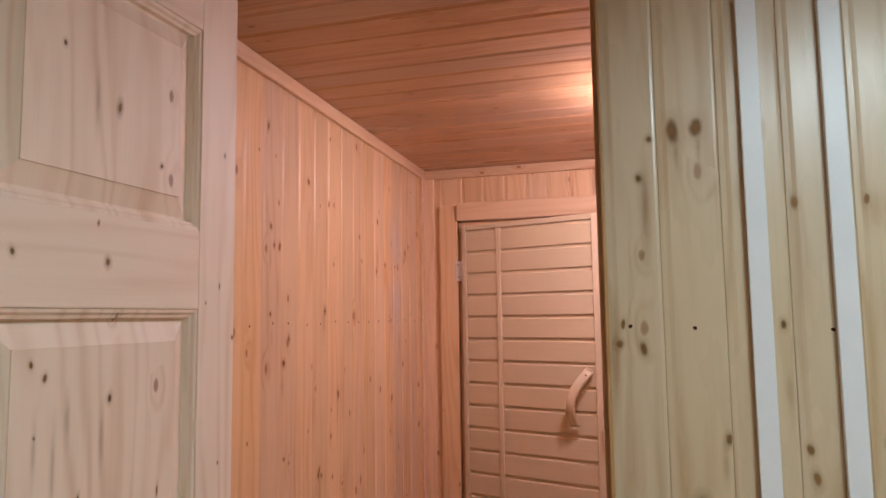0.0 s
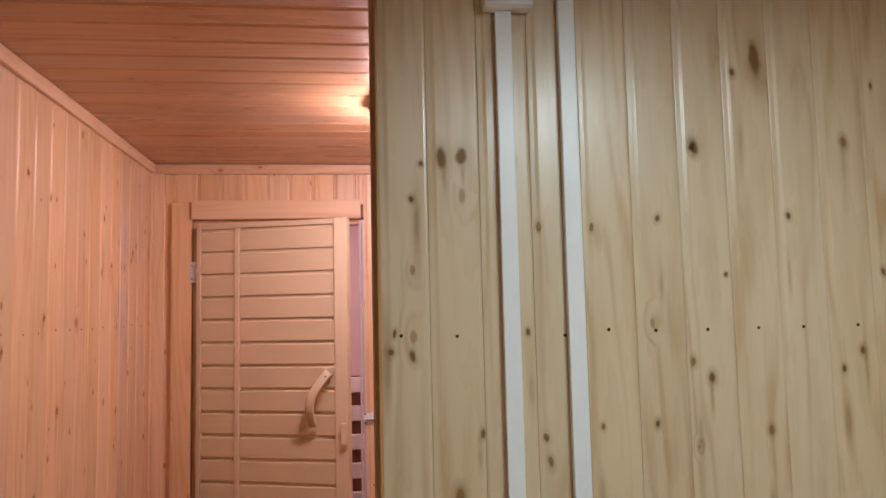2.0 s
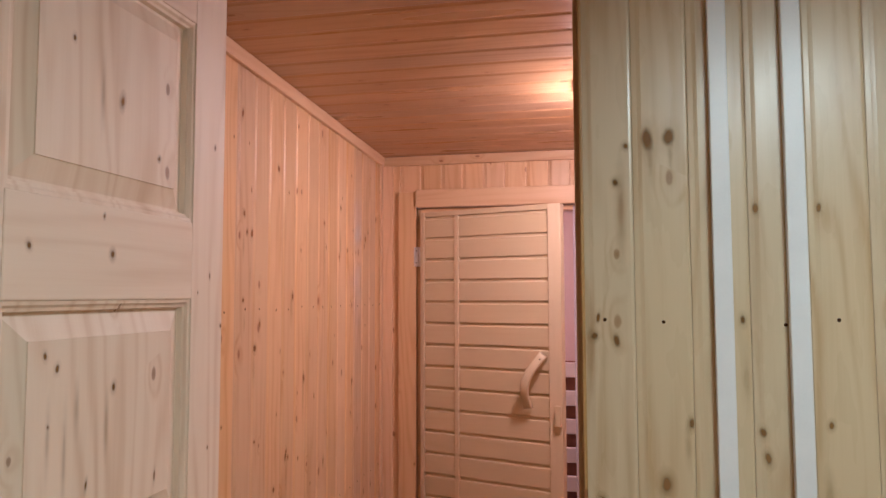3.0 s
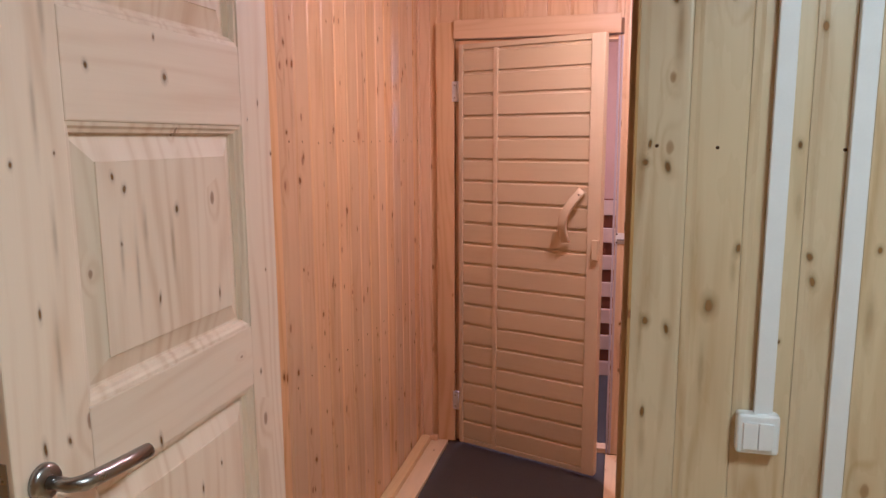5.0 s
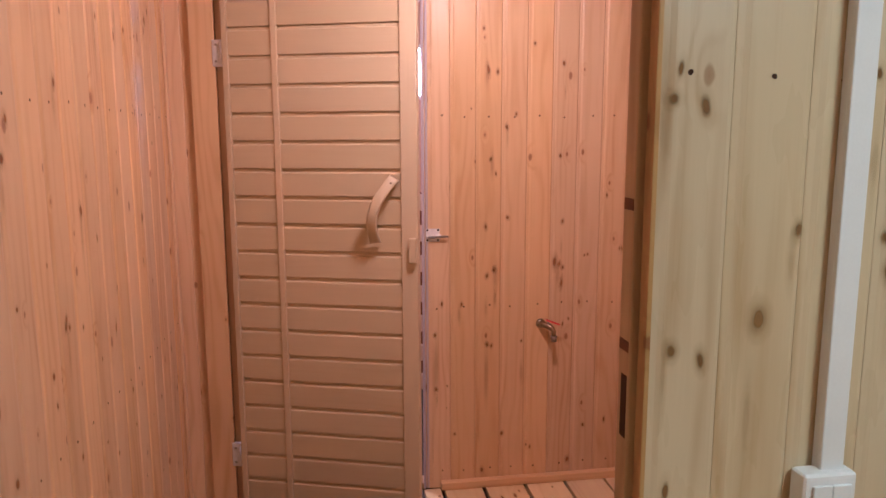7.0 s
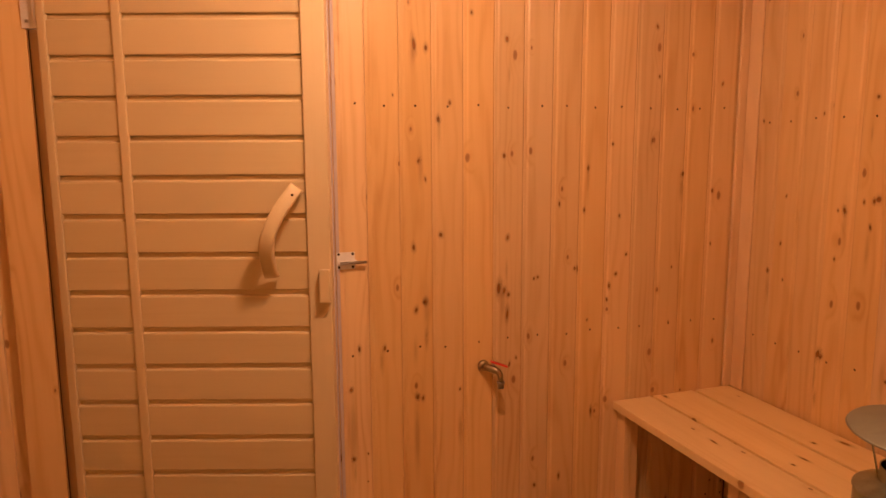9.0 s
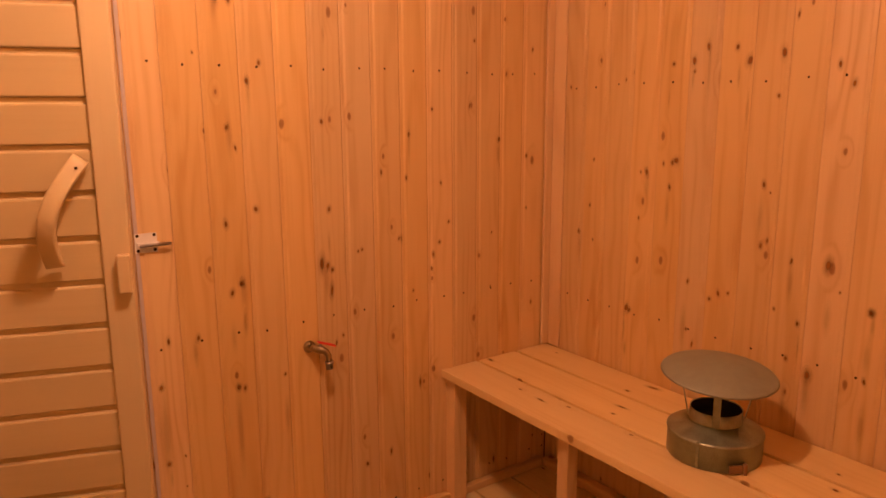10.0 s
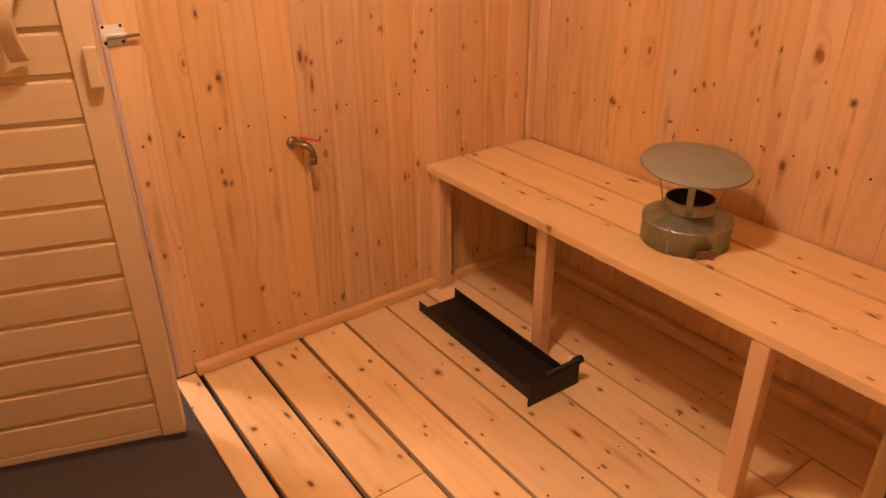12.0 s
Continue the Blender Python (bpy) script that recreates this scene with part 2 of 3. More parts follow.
def mesh_of(bm, name, material, smooth=False):
    me = bpy.data.meshes.new(name)
    bmesh.ops.recalc_face_normals(bm, faces=bm.faces)
    bm.to_mesh(me)
    bm.free()
    me.materials.append(material)
    if smooth:
        for p in me.polygons:
            p.use_smooth = True
    return me


def part(name, bm, material, parent=None, label="", smooth=False):
    """A bmesh as one object, under a thing or under a part."""
    ob = new(name, mesh_of(bm, name, material, smooth))
    ob.parent = parent
    return tagged(ob, label)


def empty(name, m, label, category, group="", kind=""):
    ob = new(name)
    ob.empty_display_size = 0.1
    ob.matrix_world = m
    return tagged(ob, label, category, group, kind)


def box(x0, x1, y0, y1, z0, z1, bevel=0.0, seg=2, bm=None):
    own = bmesh.new()
    bmesh.ops.create_cube(own, size=1.0)
    for v in own.verts:
        v.co = Vector(((x0 + x1) / 2 + v.co.x * (x1 - x0), (y0 + y1) / 2 + v.co.y * (y1 - y0), (z0 + z1) / 2 + v.co.z * (z1 - z0)))
    if bevel:
        bmesh.ops.bevel(own, geom=own.edges[:], offset=bevel, segments=seg, affect="EDGES", profile=0.6)
    if bm is None:
        return own
    me = bpy.data.meshes.new("piece")
    own.to_mesh(me)
    own.free()
    bm.from_mesh(me)
    bpy.data.meshes.remove(me)
    return bm


def boxes(*dims, bevel=0.0):
    bm = bmesh.new()
    for d in dims:
        box(*d, bevel=bevel, bm=bm)
    return bm


def lathe(profile, steps=40, closed_ends=True):
    """A round body about z from (radius, height) pairs."""
    bm = bmesh.new()
    rings = []
    for r, z in profile:
        rings.append([bm.verts.new((r * math.cos(2 * math.pi * i / steps), r * math.sin(2 * math.pi * i / steps), z)) for i in range(steps)])
    for a, b in zip(rings, rings[1:]):
        for i in range(steps):
            bm.faces.new((a[i], a[(i + 1) % steps], b[(i + 1) % steps], b[i]))
    if closed_ends:
        bm.faces.new(rings[0])
        bm.faces.new(rings[-1])
    return bm


def tube(points, radius, steps=12):
    """A round bar along points; radius: one number or one for each point."""
    bm = bmesh.new()
    pts = [Vector(p) for p in points]
    rings = []
    for i, p in enumerate(pts):
        way = (pts[min(i + 1, len(pts) - 1)] - pts[max(i - 1, 0)]).normalized()
        q = way.to_track_quat("Z", "Y")
        r = radius[i] if isinstance(radius, (list, tuple)) else radius
        rings.append([bm.verts.new(p + q @ Vector((r * math.cos(2 * math.pi * k / steps), r * math.sin(2 * math.pi * k / steps), 0))) for k in range(steps)])
    for a, b in zip(rings, rings[1:]):
        for k in range(steps):
            bm.faces.new((a[k], a[(k + 1) % steps], b[(k + 1) % steps], b[k]))
    bm.faces.new(rings[0])
    bm.faces.new(rings[-1])
    return bm


def board_bm(width, length, axis="Z", face="-Y", depth=0.012, lip=0.011, drop=0.0023):
    """A matchboard: a flat face with two stepped shoulders; it starts at 0 along its length and 0 across, and its face lies at 0."""
    h = width
    prof = [(0.0003, depth), (0.0003, drop + 0.0005), (0.002, drop), (lip, drop - 0.0006), (lip + 0.004, 0.0008), (lip + 0.008, 0.0), (h - 0.007, 0.0), (h - 0.003, 0.0008), (h - 0.001, drop - 0.0008), (h - 0.0003, drop + 0.0005), (h - 0.0003, depth)]
    bm = bmesh.new()
    ends = []
    for l in (0.0, length):
        ring = []
        for a, d in prof:
            if axis == "Z":
                co = {"-Y": (a, d, l), "+Y": (a, -d, l), "+X": (-d, a, l), "-X": (d, a, l)}[face]
            elif axis == "X":
                co = {"-Z": (l, a, d), "-Y": (l, d, a)}[face]
            else:
                co = (a, l, -d)
            ring.append(bm.verts.new(co))
        ends.append(ring)
    n = len(prof)
    for i in range(n):
        bm.faces.new((ends[0][i], ends[0][(i + 1) % n], ends[1][(i + 1) % n], ends[1][i]))
    bm.faces.new(ends[0])
    bm.faces.new(ends[1])
    return bm


cache = {}
warped = random.Random(17)


def clad(parent, material, face, at, start, stop, pitch, z0, z1, first=None, warp=0.0, drop=0.0034):
    """Upright matchboards on a wall whose finished face lies at `at`, from start to stop across."""
    a = start if first is None else first
    edges = [start] if a > start + 0.01 else []
    while a < stop - 0.02:
        edges.append(a)
        a += pitch
    edges.append(stop)
    for a, b in zip(edges, edges[1:]):
        key = (round(b - a, 4), round(z1 - z0, 4), face, material.name, drop)
        if key not in cache:
            cache[key] = mesh_of(board_bm(b - a, z1 - z0, "Z", face, drop=drop), "board", material)
        ob = new("board", cache[key])
        ob.parent = parent
        ob.location = (a, at, z0) if face in ("-Y", "+Y") else (at, a, z0)
        if warp:
            ob.rotation_euler = (0, 0, warped.uniform(-warp, warp))
    return edges


def dots(name, parent, material, face, at, places, sides=8, seed=3, lift=0.0005):
    """Small nail holes let into a wall's face: (across, height, radius)."""
    rng = random.Random(seed)
    bm = bmesh.new()
    sign = {"-Y": (1, -1), "+Y": (1, 1), "+X": (0, 1), "-X": (0, -1), "+Z": (2, 1)}[face]
    for a, z, r in places:
        tall = rng.uniform(0.85, 1.35) if r > 0.004 else 1.0
        turn = rng.uniform(0, 1)
        ring = []
        for i in range(sides):
            ang = 2 * math.pi * (i + turn) / sides
            rr = r * rng.uniform(0.82, 1.1)
            u, v = a + rr * math.cos(ang), z + rr * tall * math.sin(ang)
            off = at + sign[1] * lift
            ring.append(bm.verts.new(((off, u, v), (u, off, v), (u, v, off))[sign[0]]))
        bm.faces.new(ring)
    ob = part(name, bm, material, parent)
    return tagged(ob, kind="stuff")


def grown(name, parent, material, face, at, places, edges=(), seed=5, lift=0.0009, stretch=1.0):
    """Knots grown into boards: (across, height, radius); each fades out within its own board."""
    rng = random.Random(seed)
    bm = bmesh.new()
    uv = bm.loops.layers.uv.new("UVMap")
    axis, sign = {"-Y": (1, -1), "+Y": (1, 1), "+X": (0, 1), "-X": (0, -1), "+Z": (2, 1)}[face]
    for a, z, r in places:
        lo = max([e for e in edges if e <= a], default=-9.0) + 0.002
        hi = min([e for e in edges if e > a], default=9.0) - 0.002
        wide, tall = r * rng.uniform(2.0, 2.6), r * rng.uniform(2.6, 4.6) * stretch
        if rng.random() < 0.22:
            tall *= 1.9
        lean = rng.uniform(-0.35, 0.35) / stretch ** 2
        off = at + sign * lift
        ring, uvs = [], []
        for i in range(16):
            c, s = math.cos(math.pi * i / 8), math.sin(math.pi * i / 8)
            p, q = a + wide * c + tall * s * lean * 0.4, z + tall * s
            k = min(max(p, lo), hi)
            ring.append(bm.verts.new(((off, k, q), (k, off, q), (k, q, off))[axis]))
            uvs.append((c + (k - p) / wide, s))
        f = bm.faces.new(ring)
        for loop, w in zip(f.loops, uvs):
            loop[uv].uv = w
    return tagged(part(name, bm, material, parent), kind="stuff")


def nail_row(edges, heights, seed):
    rng = random.Random(seed)
    out = []
    for a, b in zip(edges, edges[1:]):
        for z in heights:
            out.append(((a + b) / 2 + rng.uniform(-0.014, 0.014), z + rng.uniform(-0.005, 0.005), 0.0040))
    return out


def structure(name, bm, material, label, category):
    return tagged(part(name, bm, material), label, category, kind="structure")


# ---- the large structure ----
LEFT, RIGHT, FAR, NEAR, TOP = -1.09, 1.41, 3.33, 1.344, 2.35
BACK = 1.400          # the sauna side of the partition
OPEN_L, OPEN_R = -0.975, -0.078
D = 0.012             # depth of a matchboard

wall_far = structure("wall_north", boxes((LEFT - 0.1, -1.0, FAR + D, FAR + 0.1, -0.06, TOP + 0.1), (-1.0, -0.905, FAR + D, FAR + 0.1, -0.06, TOP + 0.1),
                                         (-0.905, -0.104, FAR + D, FAR + 0.1, 2.06, TOP + 0.1), (-0.104, RIGHT + 0.1, FAR + D, FAR + 0.1, -0.06, TOP + 0.1)),
                     back_mat, "varnished knotty pine board wall with a doorway", "wall")
far_edges = clad(wall_far, pine_z_y, "-Y", FAR, -0.108, RIGHT, 0.1065, 0.0, TOP - 0.03, first=-0.0165)
clad(wall_far, pine_z_y, "-Y", FAR, -0.995, -0.108, 0.1065, 2.125, TOP - 0.03)
clad(wall_far, pine_z_y, "-Y", FAR, LEFT, -0.995, 0.2, 0.0, TOP - 0.03)
wall_left = structure("wall_west", boxes((LEFT - 0.1, LEFT - D, BACK, FAR, -0.06, TOP + 0.1)), back_mat, "varnished knotty pine board wall", "wall")
left_edges = clad(wall_left, pine_z_x, "+X", LEFT, BACK, FAR, 0.1085, 0.0, TOP - 0.02, first=1.4755)
wall_right = structure("wall_east", boxes((RIGHT + D, RIGHT + 0.1, BACK, FAR, -0.06, TOP + 0.1)), back_mat, "varnished knotty pine board wall", "wall")
right_edges = clad(wall_right, pine_z_x, "-X", RIGHT, BACK, FAR, 0.1075, 0.0, TOP - 0.02, first=1.545)
partition = structure("wall_partition", boxes((OPEN_R + 0.002, 2.3, NEAR + D, BACK - D, -0.06, TOP + 0.1), (OPEN_L, OPEN_R, NEAR + D, BACK - D, 2.335, TOP + 0.1),
                                              (-1.5, OPEN_L - 0.002, NEAR + D, BACK - D, -0.06, TOP + 0.1)),
                      back_mat, "pale lacquered pine board partition with a doorway", "wall")
part_edges = clad(partition, lacquered, "-Y", NEAR, OPEN_R, 2.3, 0.1085, 0.0, 2.34, first=0.021, warp=0.007, drop=0.0024)
clad(partition, lacquered, "-Y", NEAR, -1.5, OPEN_L - 0.002, 0.1085, 0.0, 2.34)
clad(partition, pine_z_y, "+Y", BACK, OPEN_R + 0.002, RIGHT, 0.1085, 0.0, TOP - 0.02)
clad(partition, pine_z_y, "+Y", BACK, LEFT, OPEN_L - 0.002, 0.1085, 0.0, TOP - 0.02)



def under_slope(bm):
    """The ceiling falls a little towards the inner door."""
    for v in bm.verts:
        v.co.z += 0.020 - 0.027 * (v.co.y - BACK)
    return bm


ceil_bm = bmesh.new()
yy = 1.4
while yy < FAR:
    w = min(0.1105, FAR + 0.01 - yy)
    own = board_bm(w, RIGHT - LEFT, "X", "-Z")
    me = bpy.data.meshes.new("piece")
    bmesh.ops.translate(own, verts=own.verts, vec=(LEFT, yy, TOP))
    own.to_mesh(me)
    own.free()
    ceil_bm.from_mesh(me)
    bpy.data.meshes.remove(me)
    yy += 0.1105
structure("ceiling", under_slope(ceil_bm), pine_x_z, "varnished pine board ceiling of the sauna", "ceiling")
structure("ceiling_deck", under_slope(box(LEFT - 0.1, RIGHT + 0.1, BACK + 0.001, FAR + 0.1, TOP + D, TOP + 0.09)), back_mat, "rough boarding above the ceiling", "ceiling")

# trims under the ceiling
structure("trim_west", under_slope(box(LEFT, LEFT + 0.016, BACK, FAR - 0.016, TOP - 0.048, TOP - 0.001, 0.004)), pine_y_x, "pine ceiling trim along the wall", "trim")
structure("trim_east", under_slope(box(RIGHT - 0.016, RIGHT, BACK, FAR - 0.016, TOP - 0.048, TOP - 0.001, 0.004)), pine_y_x, "pine ceiling trim along the wall", "trim")
structure("trim_north", under_slope(box(LEFT, RIGHT, FAR - 0.016, FAR, TOP - 0.048, TOP - 0.001, 0.004)), pine_x_y, "pine ceiling trim along the wall", "trim")
structure("corner_trim_west", boxes((LEFT, LEFT + 0.010, FAR - 0.050, FAR - 0.0145, 0.0, TOP - 0.06), (LEFT, LEFT + 0.058, FAR - 0.014, FAR, 0.0, TOP - 0.06), bevel=0.005), leg_z, "slim pine corner batten", "trim")
structure("corner_trim_east", boxes((RIGHT - 0.040, RIGHT - 0.003, FAR - 0.014, FAR, 0.522, TOP - 0.05), (RIGHT - 0.010, RIGHT, FAR - 0.075, FAR - 0.0145, 0.522, TOP - 0.05), bevel=0.005), leg_z, "slim pine corner batten", "trim")

# sauna floor: slatted boards over near-black sheets that paint the gaps' shade, and the mat by the door
structure("subfloor", box(-1.6, 2.4, -2.0, FAR + 0.1, -0.12, -0.055), gap_shade_mat, "subfloor under the boards, shade put into its near-black colour", "floor")
floor = structure("floor", box(-0.06, RIGHT, BACK, FAR, -0.054, -0.032), gap_shade_mat, "slatted floor of planed pine boards with gaps", "floor")


def floor_board(x0, x1, y0, y1, top=0.0):
    key = ("floor", round(x1 - x0, 4), round(y1 - y0, 4))
    if key not in cache:
        cache[key] = mesh_of(box(0, x1 - x0, 0, y1 - y0, -0.03, 0, 0.003, 2), "board", floor_y_z)
    ob = new("board", cache[key])
    ob.parent = floor
    ob.location = (x0, y0, top)


joints = [-0.055, 0.124, 0.306, 0.484, 0.665, 0.845, 1.025, 1.208, 1.40]
gaps = [0.018, 0.017, 0.015, 0.012, 0.010, 0.009, 0.008, 0.008, 0.0]
for i, (a, b) in enumerate(zip(joints, joints[1:])):
    a, b = a + gaps[i] / 2, b - gaps[i + 1] / 2
    cut = {1: 2.503, 6: 1.9}.get(i)
    if cut:
        floor_board(a, b, BACK, cut - 0.001)
        floor_board(a, b, cut + 0.001, FAR - 0.004)
    else:
        floor_board(a, b, BACK, FAR - 0.004)
floor_board(-0.133, -0.062, BACK, FAR - 0.003, -0.002)
floor_board(-1.085, -1.035, BACK, FAR - 0.03, 0.022)
floor_board(-1.033, -0.945, BACK, FAR - 0.02, 0.0)
structure("floor_mat", box(-0.943, -0.135, BACK + 0.01, FAR + 0.3, -0.05, -0.012, 0.003), mat_cloth, "dark grey rubber mat laid before the inner door", "mat")

# battens at the foot of the walls
structure("baseboard_north", box(-0.062, 0.905, FAR - 0.036, FAR - 0.001, 0.001, 0.034, 0.005), pine_x_y, "square pine batten at the wall's foot", "baseboard")
structure("baseboard_under_bench", box(0.97, RIGHT - 0.03, FAR - 0.03, FAR - 0.001, 0.001, 0.032, 0.006), pine_x_y, "pine batten under the bench", "baseboard")
structure("baseboard_east", box(RIGHT - 0.045, RIGHT - 0.001, BACK + 0.002, FAR - 0.032, 0.001, 0.045, 0.014, 3), pine_y_x, "rounded pine batten along the wall's foot", "baseboard")
structure("baseboard_block", box(LEFT + 0.05, LEFT + 0.095, FAR - 0.05, FAR - 0.026, 0.0, 0.03, 0.006), leg_z, "cut end of a small pine batten", "baseboard")

# doorway between hall and sauna
door_frame = structure("door_1", box(OPEN_R - 0.006, OPEN_R + 0.001, NEAR - 0.002, 1.366, 0.0, 2.34, 0.002), jamb_z, "yellowed pine door frame, no door leaf closing it", "door frame")
part("stop", box(OPEN_R - 0.017, OPEN_R + 0.001, 1.367, BACK + 0.003, 0.0, 2.318, 0.004), jamb_z, door_frame)
part("jamb", box(OPEN_L - 0.001, OPEN_L + 0.012, 1.36, BACK + 0.004, 0.0, 2.318, 0.004), jamb_z, door_frame)
part("header", box(OPEN_L + 0.0, OPEN_R - 0.0, NEAR + 0.002, BACK + 0.004, 2.318, 2.34, 0.003), pine_x_z, door_frame)
part("strike_mortise", box(OPEN_R - 0.0176, OPEN_R - 0.014, 1.371, 1.391, 1.075, 1.165, 0.002), nail_mat, door_frame, "dark cut-out for the lock bolt")
for z in (1.205, 1.397):
    part("knot", box(OPEN_R - 0.0174, OPEN_R - 0.016, 1.370, 1.400, z - 0.008, z + 0.008, 0.001), knot_mat, door_frame)

# hall shell round the camera
hall = structure("wall_hall", boxes((-1.5, -1.4, -1.9, NEAR, -0.06, 2.45), (2.2, 2.3, -1.9, NEAR, -0.06, 2.45), (-1.5, 2.3, -2.0, -1.9, -0.06, 2.45)), pine_z_x,
                 "pine clad walls of the hall", "wall")
structure("ceiling_hall", box(-1.5, 2.3, -2.0, NEAR + 0.1, 2.36, 2.44), pine_x_z, "pine ceiling of the hall", "ceiling")
structure("floor_hall", box(-1.5, 2.3, -2.0, BACK, -0.05, 0.0), floor_y_z, "planed pine floor of the hall", "floor")
structure("trim_hall", box(OPEN_R + 0.30, 2.2, NEAR - 0.03, NEAR - 0.0005, 2.305, 2.358, 0.004), white_pvc, "pale ceiling trim above the partition", "trim")

# back room beyond the inner door
structure("wall_back_room", boxes((-1.3, -1.2, FAR + 0.1, 5.3, -0.06, 2.5), (0.9, 1.0, FAR + 0.1, 5.3, -0.06, 2.5), (-1.3, -0.03, 5.2, 5.3, -0.06, 2.5), (0.27, 1.0, 5.2, 5.3, -0.06, 2.5),
                                  (-0.03, 0.27, 5.2, 5.3, -0.06, 1.75), (-0.03, 0.27, 5.2, 5.3, 2.1, 2.5)), pale_wall, "pinkish plank walls of the room beyond", "wall")
structure("ceiling_back_room", box(-1.3, 1.0, FAR + 0.1, 5.3, 2.5, 2.55), pale_wall, "plain ceiling of the room beyond", "ceiling")
structure("floor_back_room", box(-1.3, 1.0, FAR + 0.1, 5.3, -0.06, -0.02), mat_cloth, "dark floor of the room beyond", "floor")
window = structure("window_1", boxes((-0.03, -0.005, 5.21, 5.25, 1.75, 2.1), (0.245, 0.27, 5.21, 5.25, 1.75, 2.1), (-0.005, 0.245, 5.21, 5.25, 1.75, 1.775), (-0.005, 0.245, 5.21, 5.25, 2.075, 2.1)), white_pvc,
                   "small bright window with a white frame", "window")
part("pane", box(-0.005, 0.245, 5.225, 5.231, 1.775, 2.075), day_mat, window)
rack = empty("slatted_rack", pose(-0.2, 4.62, -0.02), "pale wooden slats over a reddish brown back", "rack")
part("back", box(-0.45, 0.45, 0.03, 0.05, 0.0, 1.2, 0.003), brown_fill, rack)
for i in range(7):
    z = 1.19 - 0.183 * i
    part("slat", box(-0.45, 0.45, -0.012, 0.029, z - 0.095, z, 0.004), slat_pale, rack)

# added fill light, hidden behind the door leaf, to brighten the slit
back_fill = empty("unseen_ceiling_light", pose(-0.75, 4.15, 2.5), "unseen fill light added to brighten the room beyond", "ceiling lamp")
part("rim", lathe([(0.125, -0.001), (0.125, -0.028), (0.111, -0.030), (0.111, -0.002)], 32), white_pvc, back_fill)
part("diffuser", lathe([(0.110, -0.020), (0.110, -0.031), (0.08, -0.040), (0.01, -0.044)], 32), back_fill_glow, back_fill, "glowing white diffuser", True)

# ---- inner sauna door with its frame ----
frame_in = structure("door_2", box(-1.0, -0.908, FAR - 0.024, FAR - 0.0005, 0.0, 2.135, 0.004), pine_z_y, "pine casing of the inner doorway", "door frame")
part("lintel", box(-0.907, -0.122, FAR - 0.042, FAR - 0.0005, 2.052, 2.141, 0.005), pine_x_y, frame_in)
part("jamb", box(-0.907, -0.885, FAR + 0.001, FAR + 0.1, 0.0, 2.05, 0.002), pine_z_x, frame_in)
part("jamb", box(-0.121, -0.106, FAR + 0.001, FAR + 0.1, 0.0, 2.05, 0.002), pine_z_x, frame_in)
part("head", box(-0.885, -0.122, FAR + 0.001, FAR + 0.1, 2.03, 2.05, 0.002), pine_x_y, frame_in)
part("threshold", box(-0.885, -0.122, FAR + 0.03, FAR + 0.1, -0.02, 0.012, 0.003), pine_x_y, frame_in)
for x in (-0.128, -0.114):
    part("seal", box(x - 0.005, x + 0.005, FAR - 0.003, FAR + 0.012, 0.0, 2.045, 0.003), seal_mat, frame_in, "pale grey door seal")

DW, DH, DB = 0.734, 2.012, 0.012
leaf = empty("sauna_door", pose(-0.866, FAR - 0.014, 0, 0, 0, -18.6), "smooth pale wooden slatted sauna door, ajar", "door")
part("core", box(0.012, DW - 0.012, -0.022, 0.0, DB + 0.02, DB + DH - 0.02), alder_x, leaf)
part("stile", box(0, 0.022, -0.042, 0.001, DB, DB + DH, 0.004), alder_z, leaf)
part("stile", box(DW - 0.062, DW, -0.044, 0.001, DB, DB + DH, 0.004), alder_z, leaf)
part("rail", box(0.0225, DW - 0.0625, -0.038, 0.001, DB, DB + 0.024, 0.003), alder_x, leaf)
part("rail", box(0.0225, DW - 0.0625, -0.038, 0.001, DB + DH - 0.024, DB + DH, 0.003), alder_x, leaf)
part("mullion", box(0.190, 0.214, -0.041, -0.0225, DB + 0.0245, DB + DH - 0.0245, 0.004), alder_z, leaf)
COUNT = 19
pitch = (DH - 0.049) / COUNT


def slat_mesh(u0, u1):
    """A door slat with a long shoulder on its upper edge."""
    bm = bmesh.new()
    prof = [(-0.022, 0.0), (-0.0345, 0.001), (-0.036, 0.004), (-0.036, pitch - 0.018), (-0.0345, pitch - 0.015), (-0.0275, pitch - 0.012), (-0.0265, pitch - 0.001), (-0.022, pitch - 0.001)]
    ends = [[bm.verts.new((u, d, z)) for d, z in prof] for u in (u0, u1)]
    n = len(prof)
    for i in range(n):
        bm.faces.new((ends[0][i], ends[0][(i + 1) % n], ends[1][(i + 1) % n], ends[1][i]))
    bm.faces.new(ends[0])
    bm.faces.new(ends[1])
    return mesh_of(bm, "slat", alder_x)


for u0, u1 in ((0.0225, 0.1895), (0.2145, DW - 0.0625)):
    me = slat_mesh(u0, u1)
    for i in range(COUNT):
        ob = new("slat", me)
        ob.parent = leaf
        ob.location = (0, 0, DB + 0.0245 + pitch * i)
# bowed wooden pull: a bent lath with rounded corners
bm = bmesh.new()
rings = []
for i in range(21):
    s = i / 20
    u = 0.652 - 0.074 * s - 0.030 * math.sin(math.pi * s)
    z = 1.350 - 0.240 * s
    out = -0.056 - 0.050 * math.sin(math.pi * s)
    tilt = math.atan2(-0.074 - 0.030 * math.pi * math.cos(math.pi * s), -0.240)
    ring = []
    for k in range(16):
        a = 2 * math.pi * k / 16
        c, w = math.cos(a), math.sin(a)
        p = 0.019 * math.copysign(abs(c) ** 0.45, c)
        ring.append(bm.verts.new((u + p * math.cos(tilt), out + 0.012 * math.copysign(abs(w) ** 0.45, w), z - p * math.sin(tilt))))
    rings.append(ring)
